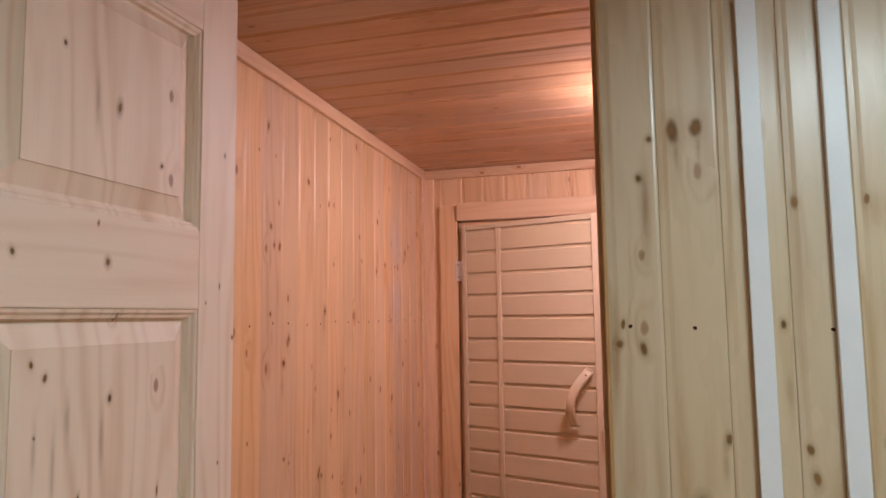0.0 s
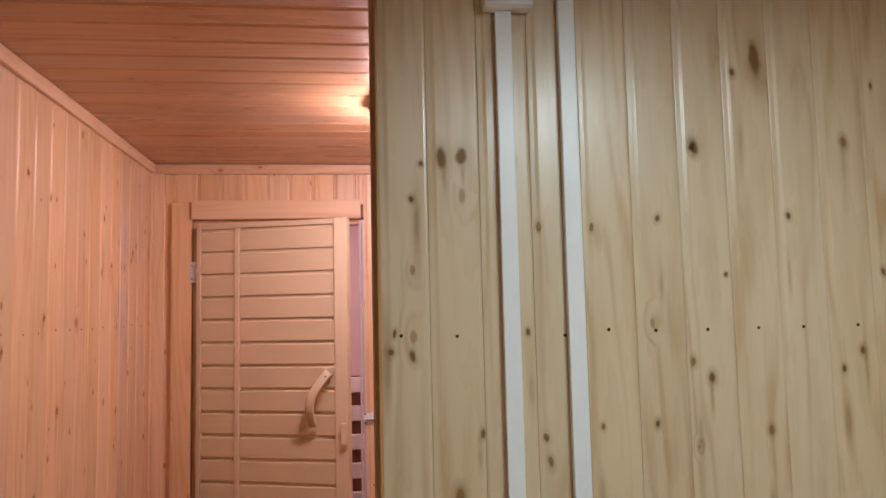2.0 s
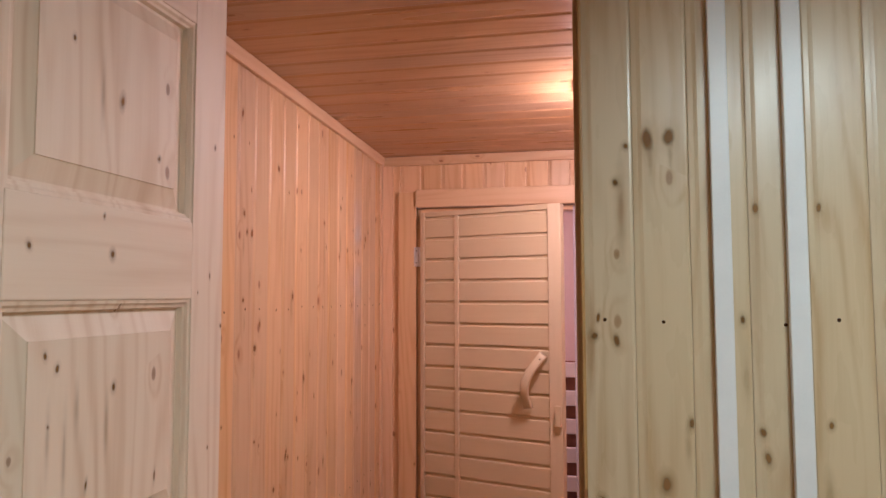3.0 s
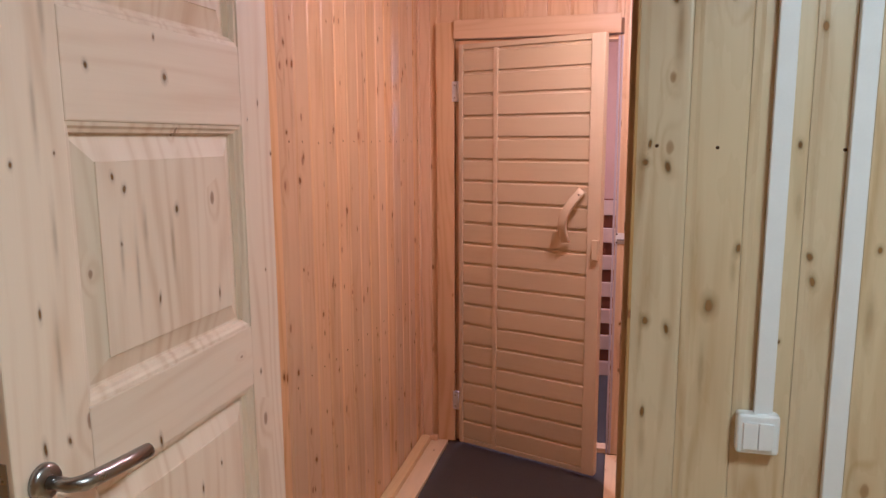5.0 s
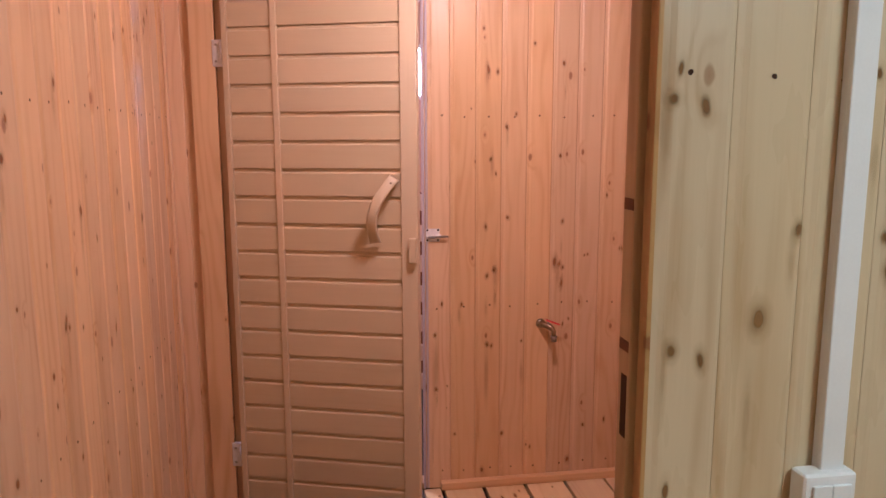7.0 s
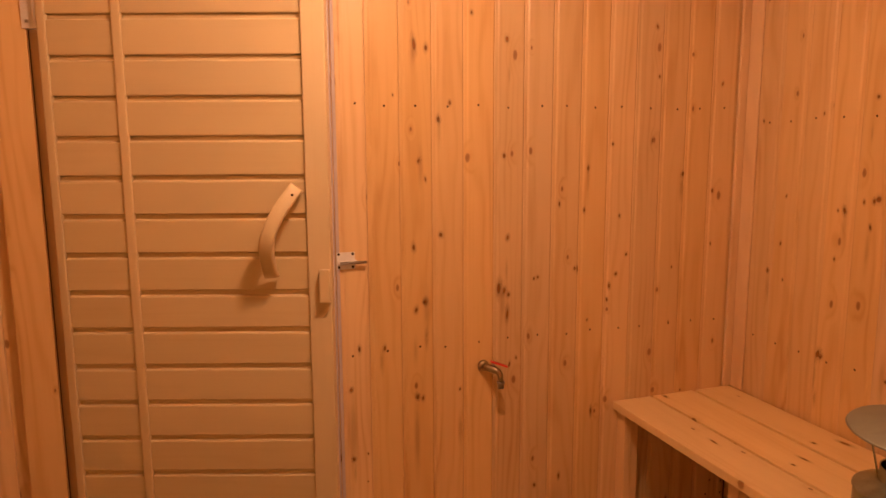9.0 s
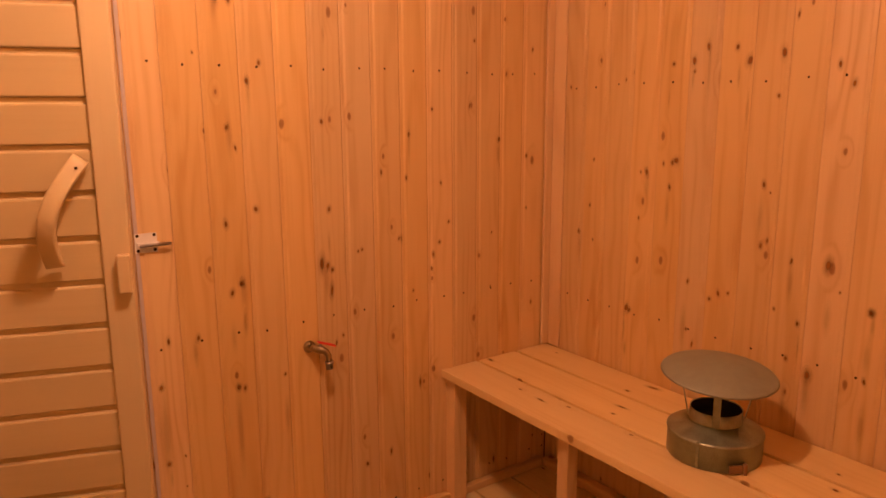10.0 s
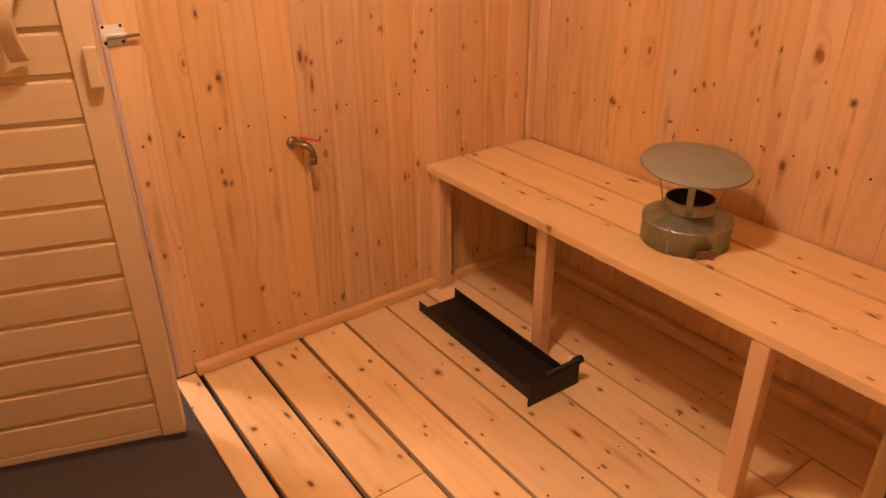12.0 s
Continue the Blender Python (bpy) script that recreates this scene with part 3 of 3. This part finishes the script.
for a, b in zip(rings, rings[1:]):
    for k in range(16):
        bm.faces.new((a[k], a[(k + 1) % 16], b[(k + 1) % 16], b[k]))
bm.faces.new(rings[0])
bm.faces.new(rings[-1])
pull = part("handle", bm, alder_z, leaf, "bowed pale wooden pull handle", True)
for u, z in ((0.645, 1.331), (0.577, 1.130)):
    part("screw", lathe([(0.0035, 0), (0.0035, 0.002)], 10), nail_mat, pull).matrix_basis = pose(u, -0.070 - 0.012 * (z > 1.2), z, 90, 0, 0)
part("catch_block", box(DW - 0.030, DW - 0.002, -0.066, -0.045, 1.040, 1.130, 0.004), alder_z, leaf, "small wooden block for the bolt")


def hinge(z):
    h = part("hinge", boxes((-0.044, -0.004, -0.030, -0.008, z - 0.048, z + 0.048), bevel=0.001), white_metal, leaf, "white enamelled hinge")
    part("knuckle", tube([(-0.005, -0.032, z - 0.038), (-0.005, -0.032, z + 0.038)], 0.007), white_metal, h, "", True)
    for dz in (-0.03, 0.03):
        part("screw", box(-0.033, -0.024, -0.0325, -0.0302, z + dz - 0.004, z + dz + 0.004, 0.001), steel, h)


hinge(1.806)
hinge(0.226)

# bolt on the wall beside the inner door
bolt = empty("door_bolt", pose(-0.090, FAR, 1.10), "small white metal barrel bolt on the wall", "bolt")
part("plate", box(-0.029, 0.029, -0.0035, -0.0005, -0.027, 0.027, 0.0015), white_metal, bolt)
part("barrel", box(-0.026, 0.034, -0.016, -0.004, -0.012, 0.003, 0.004), white_metal, bolt)
part("rod", tube([(-0.02, -0.0175, -0.005), (0.062, -0.0175, -0.005)], 0.0045), steel, bolt, "steel sliding rod", True)
for a in (-0.022, 0.022):
    for z in (-0.02, 0.021):
        part("screw", lathe([(0.0045, 0), (0.003, 0.0015)], 10), nail_mat, bolt).matrix_basis = pose(a, -0.0036, z, 90, 0, 0)

# ---- bench ----
bench = empty("bench", pose(0, 0, 0), "planed pine sauna bench along the wall", "bench")
for x0, x1 in ((0.885, 1.046), (1.058, 1.234), (1.248, 1.402)):
    part("seat_board", box(x0, x1, 1.48, FAR - 0.002, 0.49, 0.52, 0.004), bench_y_z, bench)
part("leg", box(0.912, 0.956, 2.705, 2.750, 0.001, 0.489, 0.004), leg_z, bench)
part("leg", box(0.887, 0.932, 1.938, 1.986, 0.001, 0.489, 0.004), leg_z, bench)
part("leg", box(0.905, 0.935, FAR - 0.055, FAR - 0.002, 0.001, 0.489, 0.003), leg_z, bench)
part("leg", box(0.9365, 0.966, FAR - 0.050, FAR - 0.002, 0.001, 0.489, 0.003), leg_z, bench)
for y in (2.705, 1.930):
    part("bearer", box(0.964, 1.383, y, y + 0.045, 0.445, 0.489, 0.003), pine_x_y, bench)

# chimney cowl on the bench
cowl = empty("chimney_cowl", pose(1.135, 2.372, 0.52), "galvanised steel chimney cowl standing on the bench", "chimney cowl")
part("drum", lathe([(0.120, 0.0), (0.124, 0.002), (0.124, 0.067), (0.1268, 0.0695), (0.1262, 0.073), (0.1225, 0.0755), (0.082, 0.0945), (0.075, 0.0975), (0.072, 0.0985)], 56), zinc, cowl, "", True)
part("collar", lathe([(0.070, 0.098), (0.070, 0.104), (0.0685, 0.106), (0.0685, 0.132), (0.066, 0.132), (0.066, 0.0995), (0.070, 0.098)], 48, False), zinc, cowl, "", True)
part("flue", lathe([(0.0655, 0.1000), (0.0655, 0.130), (0.0648, 0.130), (0.0640, 0.1010)], 40, True), soot, cowl, "soot-black inner flue")
part("seam", box(-0.004, 0.004, -0.1265, -0.1235, 0.004, 0.08, 0.001), zinc, cowl).matrix_basis = pose(0, 0, 0, 0, 0, -75)
part("clip", boxes((-0.024, 0.012, -0.131, -0.1245, 0.004, 0.026), (0.014, 0.022, -0.136, -0.1245, -0.0, 0.03), bevel=0.001), back_mat, cowl, "small dull spring clip").matrix_basis = pose(0, 0, 0, 0, 0, -28)
cap = part("cap", lathe([(0.001, 0.266), (0.05, 0.261), (0.146, 0.241), (0.151, 0.236), (0.146, 0.237), (0.05, 0.257), (0.001, 0.262)], 64), zinc_cap, cowl, "shallow dull grey conical cap", True)
cap.matrix_basis = pose(0, 0, 0.237) @ pose(0, 0, 0, 4.5, -2.0, 0) @ pose(0, 0, -0.245)
for a in (214, 304, 34, 124):
    c, q = math.cos(radians(a)), math.sin(radians(a))
    strap = part("strut", box(-0.001, 0.001, -0.0095, 0.0095, 0, 0.134, 0.0006, 1), zinc, cowl)
    strap.matrix_basis = pose(0.0715 * c, 0.0715 * q, 0.104, 0, 0, a) @ pose(0, 0, 0, 0, 12.5, 0)

# black ash pan on the floor
pan = empty("ash_pan", pose(0.814, 2.536, 0.0, 0, 0, -1.5), "black steel ash pan lying on the floorboards", "ash pan")
part("base", box(-0.075, 0.085, 0.0, 0.655, 0.001, 0.005), black_steel, pan)
part("side", box(-0.079, -0.0755, 0.0, 0.660, 0.001, 0.042, 0.001), black_steel, pan)
part("side", box(0.0855, 0.089, 0.0, 0.660, 0.001, 0.042, 0.001), black_steel, pan)
part("front", box(-0.105, 0.105, -0.006, -0.0005, 0.001, 0.082, 0.001), black_steel, pan)
part("top_lip", box(-0.105, 0.105, 0.0, 0.016, 0.078, 0.082, 0.001), black_steel, pan)
part("knob", tube([(-0.03, 0.006, 0.084), (0.09, 0.006, 0.084), (0.092, 0.006, 0.084), (0.122, 0.006, 0.084)], [0.009, 0.009, 0.014, 0.014]), black_steel, pan, "", True)

# tap on the wall
tap = empty("water_tap", pose(0.372, FAR, 0.711), "small brass wall tap with a red lever", "tap")
part("flange", lathe([(0.025, 0.0005), (0.025, 0.005), (0.021, 0.014), (0.012, 0.018)], 32), brass, tap, "", True).matrix_basis = pose(0, 0, 0, 90, 0, 0)
body = part("body", tube([(0, -0.012, 0), (0.010, -0.032, -0.001), (0.026, -0.052, -0.004), (0.042, -0.066, -0.012), (0.050, -0.073, -0.028), (0.051, -0.074, -0.050)], [0.012, 0.014, 0.017, 0.014, 0.012, 0.0115], 16), brass, tap, "", True)
part("nut", lathe([(0.015, 0), (0.015, 0.012)], 6), brass, body).matrix_basis = pose(0.004, -0.020, 0, 90, 0, 26)
part("outlet", lathe([(0.0145, -0.082), (0.0145, -0.062), (0.017, -0.060), (0.017, -0.052), (0.012, -0.050)], 20), steel, tap, "", True).matrix_basis = pose(0.051, -0.074, 0)
lever = part("lever", box(-0.012, 0.064, -0.010, 0.010, -0.003, 0.004, 0.0025), red_paint, tap, "red enamelled lever")
lever.matrix_basis = pose(0.026, -0.052, 0.026, 0, 20, -10)
part("stem", lathe([(0.006, 0), (0.006, 0.026)], 14), steel, tap).matrix_basis = pose(0.026, -0.052, -0.002)

tap.scale = (0.8, 0.8, 0.8)

# ceiling lamp of the sauna
lamp = empty("ceiling_lamp", pose(0.02, 2.36, TOP - 0.007), "small frosted globe lamp in a dull metal ceiling collar", "ceiling lamp")
part("collar", lathe([(0.070, -0.001), (0.095, -0.006), (0.108, -0.020), (0.108, -0.034), (0.100, -0.036), (0.098, -0.022), (0.060, -0.018)], 40), zinc, lamp, "dull metal collar", True)
part("globe", lathe([(0.074, -0.0225), (0.084, -0.036), (0.088, -0.056), (0.084, -0.076), (0.070, -0.096), (0.046, -0.110), (0.020, -0.117), (0.002, -0.118)], 40), bulb_mat, lamp, "glowing frosted glass globe", True)

# hall ceiling panel
light = empty("unseen_ceiling_light", pose(0.56, 0.20, 2.36), "round flush ceiling light in the hall", "ceiling lamp")
part("rim", lathe([(0.235, -0.001), (0.235, -0.028), (0.216, -0.030), (0.216, -0.002)], 40), white_pvc, light)
part("diffuser", lathe([(0.215, -0.020), (0.215, -0.031), (0.18, -0.040), (0.01, -0.044)], 40), panel_mat, light, "glowing white diffuser", True)

# ---- hall side: trunking, switch, junction box ----


def trunking(x0, x1, z0, z1, label):
    t = empty("cable_trunking", pose((x0 + x1) / 2, NEAR, z0), label, "cable trunking", "white trunking on the partition")
    h = (x1 - x0) / 2
    part("base", box(-h + 0.0015, h - 0.0015, -0.012, -0.0005, 0, z1 - z0), white_pvc, t)
    part("cover", box(-h, h, -0.021, -0.0125, 0, z1 - z0, 0.0025), white_pvc, t)
    return t


trunking(0.168, 0.203, 1.018, 2.236, "narrow white plastic cable trunking above the switch")
trunking(0.303, 0.339, 0.002, 2.304, "narrow white plastic cable trunking from floor to ceiling")
box_ob = empty("junction_box", pose(0.194, NEAR, 2.290), "white plastic junction box near the ceiling", "junction box")
part("body", box(-0.052, 0.052, -0.040, -0.0005, -0.053, 0.053, 0.008, 3), white_pvc, box_ob)
part("lid", box(-0.050, 0.050, -0.045, -0.0405, -0.050, 0.050, 0.002), white_pvc, box_ob)
switch = empty("light_switch", pose(0.176, NEAR, 0.992), "white double light switch under the trunking", "light switch")
part("housing", box(-0.040, 0.040, -0.034, -0.0005, -0.041, 0.041, 0.008, 3), white_pvc, switch)
for a in (-0.0145, 0.0145):
    part("rocker", box(a - 0.014, a + 0.014, -0.039, -0.034, -0.030, 0.026, 0.0018), white_pvc, switch)

# ---- panelled entry door, standing open ----
entry = empty("panel_door", pose(-0.851, 1.292, 0), "bare pine panelled door, standing wide open", "door")
T = 0.040
Y0, Y1 = -0.735, -0.0     # free edge and hinge edge
ST = 0.122
part("stile", box(-T, 0, Y1 - ST, Y1, 0.02, 2.29, 0.003), raw_z, entry)
part("stile", box(-T, 0, Y0, Y0 + 0.142, 0.02, 2.29, 0.003), raw_z, entry)
levels = [(0.02, 0.22), (1.063, 1.192), (1.607, 1.762), (2.172, 2.29)]
P0, P1 = Y0 + 0.1422, Y1 - ST - 0.0002
for a, b in levels:
    part("rail", box(-T, 0, P0, P1, a, b, 0.003), raw_y, entry)


def panel_mesh(y0, y1, z0, z1):
    """A raised field with sloping margins, set back in a moulded opening."""
    bm = bmesh.new()
    loops = []
    for inset, d in ((0.0, -0.003), (0.006, -0.004), (0.010, -0.009), (0.015, -0.011), (0.017, -0.021), (0.022, -0.0215), (0.058, -0.009), (0.0585, -0.0065)):
        loops.append([bm.verts.new((d, y, z)) for y, z in ((y0 + inset, z0 + inset), (y1 - inset, z0 + inset), (y1 - inset, z1 - inset), (y0 + inset, z1 - inset))])
    back = [bm.verts.new((-T + 0.008, y, z)) for y, z in ((y0, z0), (y1, z0), (y1, z1), (y0, z1))]
    for a, b in zip([back] + loops, loops):
        for i in range(4):
            bm.faces.new((a[i], a[(i + 1) % 4], b[(i + 1) % 4], b[i]))
    bm.faces.new(loops[-1])
    bm.faces.new(back)
    return bm


for (_, a), (b, _) in zip(levels, levels[1:]):
    part("panel", panel_mesh(P0 + 0.0003, P1 - 0.0003, a + 0.0003, b - 0.0003), raw_z, entry)
hy = Y0 + 0.046
lock = part("door_handle", lathe([(0.026, 0.0), (0.026, 0.006), (0.022, 0.011), (0.012, 0.012)], 32), steel, entry, "brushed nickel lever handle", True)
lock.matrix_basis = pose(0.0005, hy, 1.125, 0, 90, 0)
part("lever", tube([(0.012, hy, 1.125), (0.045, hy, 1.125), (0.056, hy + 0.012, 1.124), (0.058, hy + 0.026, 1.123), (0.058, hy + 0.09, 1.117), (0.0575, hy + 0.142, 1.112)], [0.010, 0.010, 0.0115, 0.0115, 0.0115, 0.0115], 14), steel, entry, "", True)
part("latch_plate", box(-0.032, -0.008, Y0 - 0.0015, Y0 + 0.001, 1.02, 1.17, 0.0005), steel, entry)

# ---- knots and nail heads in the cladding ----
KN_PART = [(0.050, 1.927, 18), (0.092, 1.930, 17), (-0.014, 1.841, 9), (-0.059, 1.531, 9), (-0.016, 1.522, 10), (0.222, 1.564, 8), (0.749, 2.15, 20), (0.696, 2.118, 9), (0.594, 1.95, 11), (0.948, 1.963, 10),
           (1.086, 1.948, 9), (0.959, 1.506, 8), (0.614, 1.459, 10), (0.574, 1.493, 8), (0.74, 1.345, 12), (0.49, 1.368, 8), (0.373, 1.367, 7), (0.253, 1.35, 9), (0.365, 1.779, 8), (0.51, 1.797, 9),
           (0.807, 1.8, 8), (0.251, 1.781, 8), (1.021, 1.675, 8), (0.914, 1.468, 7), (1.193, 1.351, 10), (-0.006, 1.191, 9), (-0.048, 1.206, 9), (0.074, 1.244, 14), (-0.047, 1.01, 8), (0.124, 1.363, 8), (0.261, 1.301, 9), (0.008, 1.915, 8), (0.60, 1.952, 14)]
KN_FAR = [(0.139, 1.761, 9), (0.451, 1.789, 10), (0.216, 1.535, 9), (0.15, 1.406, 8), (0.444, 1.418, 9), (0.853, 1.454, 9), (0.759, 1.372, 7), (0.223, 1.166, 12), (0.131, 1.13, 9), (0.459, 1.146, 8), (0.715, 1.026, 7),
          (0.881, 0.995, 8), (0.137, 0.924, 10), (0.448, 0.965, 9), (-0.083, 0.679, 8), (0.139, 0.629, 9), (-0.079, 0.443, 9), (1.147, 1.346, 10), (1.28, 1.281, 9), (0.288, 0.638, 7), (0.166, 0.948, 9), (0.0, 0.239, 8),
          (0.206, 0.229, 11), (0.119, 0.067, 12), (0.03, 0.806, 8), (0.427, 0.975, 14), (0.46, 0.883, 9), (0.169, 0.95, 11), (0.847, 0.904, 9), (0.728, 1.022, 8), (-0.123, 0.454, 8), (0.158, 0.622, 9), (0.503, 0.088, 12)]
KN_RIGHT = [(2.708, 1.596, 14), (2.661, 1.634, 9), (2.564, 1.626, 11), (2.521, 1.586, 15), (2.421, 1.601, 13), (2.783, 1.59, 9), (2.753, 1.288, 16), (2.869, 1.244, 9), (2.774, 1.201, 7), (2.247, 1.034, 12), (2.917, 0.756, 12),
            (2.274, 0.712, 15), (2.449, 1.236, 8), (2.227, 1.513, 8), (2.444, 1.057, 7), (2.124, 0.929, 10), (2.427, 1.485, 8), (2.349, 1.028, 8), (2.929, 0.759, 14), (2.601, 0.863, 9), (2.571, 0.887, 8), (2.538, 0.894, 8), (2.683, 0.904, 8), (2.125, 0.739, 7), (2.128, 0.928, 9), (2.316, 0.853, 7), (2.34, 0.743, 7), (3.171, 1.002, 8),
            (2.678, 0.745, 8)]
KN_LEFT = [(2.089, 2.042, 13), (1.90, 1.807, 13), (1.93, 1.45, 12), (1.829, 2.167, 8), (2.32, 1.316, 10), (2.166, 1.065, 9), (1.848, 1.60, 8), (1.981, 0.49, 12), (1.768, 0.857, 9), (2.86, 1.242, 9), (2.077, 0.979, 9), (1.848, 1.864, 9), (2.705, 1.983, 9), (2.515, 1.901, 8), (2.789, 1.808, 9), (2.214, 1.612, 8), (3.043, 1.876, 9), (1.868, 0.838, 10), (1.789, 0.846, 8), (2.56, 1.078, 8),
           (2.202, 0.738, 8), (2.243, 1.989, 9), (2.188, 1.06, 7)]
for wall, face, at, knots_at, edges, rows, seed in ((partition, "-Y", NEAR, KN_PART, part_edges, (1.56, 0.76), 1), (wall_far, "-Y", FAR, KN_FAR, far_edges, (1.577, 0.795, 0.075), 2),
                                                    (wall_right, "-X", RIGHT, KN_RIGHT, right_edges, (1.53, 0.745), 3), (wall_left, "+X", LEFT, KN_LEFT, left_edges, (1.57, 0.79), 4)):
    rng = random.Random(seed + 20)
    pins = []
    for a, b in zip(edges, edges[1:]):
        for _ in range(1 if wall is partition else 3):
            pins.append((rng.uniform(a + 0.015, b - 0.015), rng.uniform(0.05, 2.25), rng.uniform(0.0025, 0.0055)))
    stain = knot_pale if wall is partition else knot_red
    grown("knot", wall, stain, face, at, [(a, z, r / (1300 if wall in (partition, wall_left) else 1600)) for a, z, r in knots_at], edges, seed, 0.0013)
    drips = [(a + rng.uniform(-0.012, 0.012), z - rng.uniform(0.02, 0.16), rng.uniform(0.003, 0.008)) for a, z, r in knots_at if rng.random() < 0.6]
    grown("resin_streak", wall, resin_pale if wall is partition else resin_red, face, at, drips, edges, seed + 60, 0.0008, 4.0)
    grown("pin_knot", wall, stain, face, at, pins, edges, seed + 40, 0.0010)
    dots("nail_hole", wall, nail_mat, face, at, nail_row(edges, rows, seed), 8, seed)

screws = []
rng = random.Random(9)
for a, b in zip(joints, joints[1:]):
    for y in (1.62, 2.24, 2.86):
        for x in (a + 0.04, b - 0.04):
            screws.append((x + rng.uniform(-0.01, 0.01), y + rng.uniform(-0.015, 0.015), 0.0036))
dots("nail_hole", floor, nail_mat, "+Z", 0.0, screws, 8, 6)
FLOOR_KNOTS = [(-0.014, 2.945, 15), (0.239, 3.209, 11), (0.182, 3.199, 9), (0.092, 2.945, 8), (0.025, 2.648, 12), (0.39, 3.006, 12), (0.437, 3.03, 12), (0.249, 2.824, 12), (0.2, 2.819, 11), (0.586, 2.842, 15), (0.701, 2.776, 13),
               (0.519, 2.523, 6), (0.404, 2.653, 7), (0.745, 2.362, 11), (1.079, 2.535, 9), (0.952, 2.462, 10), (1.067, 2.243, 12), (1.115, 2.223, 9), (0.46, 2.523, 6), (0.866, 2.181, 6), (0.763, 2.257, 6), (0.707, 2.135, 8),
               (0.416, 3.257, 6), (0.409, 2.322, 8), (0.25, 2.05, 12), (0.58, 1.8, 12), (0.93, 1.75, 10)]
grown("knot", floor, knot_red, "+Z", 0.0, [(x, y, r / 1500) for x, y, r in FLOOR_KNOTS], joints, 7)
BENCH_KNOTS = [(0.99, 2.91, 9), (1.1, 2.701, 10), (1.279, 2.798, 10), (1.16, 2.72, 9), (1.202, 2.074, 12), (1.288, 2.108, 8), (0.945, 2.125, 10), (0.94, 1.969, 6), (1.033, 1.967, 6), (1.154, 1.847, 8), (1.03, 1.873, 7),
               (1.317, 1.962, 7), (1.093, 3.30, 13), (1.368, 2.763, 12)]
grown("knot", bench, knot_red, "+Z", 0.52, [(x, y, r / 1700) for x, y, r in BENCH_KNOTS], (0.885, 1.05, 1.24, 1.402), 8)
# knots of the panelled door: across and up its face
STILE_KNOTS = [(0.6, 1.55, 8), (0.624, 1.351, 7), (0.612, 1.166, 8), (0.656, 1.16, 8), (0.673, 1.563, 4), (1.285, 1.549, 10), (1.237, 1.655, 6), (1.192, 1.62, 4), (1.2, 1.083, 7), (0.903, 1.745, 5), (0.745, 1.686, 11),
               (0.926, 1.683, 12), (0.853, 1.075, 7), (1.24, 1.30, 5), (0.64, 1.83, 8), (1.25, 1.93, 8)]
FIELD_KNOTS = [(0.79, 1.525, 9), (0.815, 1.505, 12), (0.946, 1.461, 11), (0.885, 1.314, 7), (1.067, 1.285, 7), (0.80, 1.42, 4), (1.04, 0.946, 7), (0.974, 0.925, 6), (0.85, 0.80, 9), (0.95, 1.95, 12), (0.83, 2.02, 9), (1.06, 1.87, 10)]
grown("knot", entry, knot_pale, "+X", 0.0, [(y - 1.292, z, r / 2300) for y, z, r in STILE_KNOTS], (Y0, P0, P1, Y1), 11)
grown("knot", entry, knot_pale, "+X", -0.0065, [(y - 1.292, z, r / 2300) for y, z, r in FIELD_KNOTS], (P0 + 0.06, P1 - 0.06), 12)
grown("resin_streak", entry, resin_pale, "+X", -0.0065, [(y - 1.292, z, 0.0042) for y, z in ((0.80, 1.40), (0.835, 1.37), (0.86, 1.44), (0.93, 1.40), (0.90, 0.85), (1.0, 0.8), (0.9, 1.95))], (P0 + 0.06, P1 - 0.06), 13, 0.0006, 5.0)
grown("resin_streak", entry, resin_pale, "+X", 0.0, [(y - 1.292, z, 0.0045) for y, z in ((0.645, 1.62), (0.662, 1.45), (0.65, 1.28), (0.672, 1.75), (0.63, 1.95))], (Y0, P0, P1, Y1), 14, 0.0006, 6.0)
grown("resin_streak", floor, resin_red, "+Z", 0.0, [(0.02, 2.80, 0.008), (0.10, 2.75, 0.006), (0.24, 2.70, 0.008), (0.42, 2.86, 0.007), (0.60, 2.6, 0.006), (0.78, 2.2, 0.008), (1.10, 2.4, 0.008), (0.95, 2.25, 0.006)], joints, 15, 0.0006, 5.0)
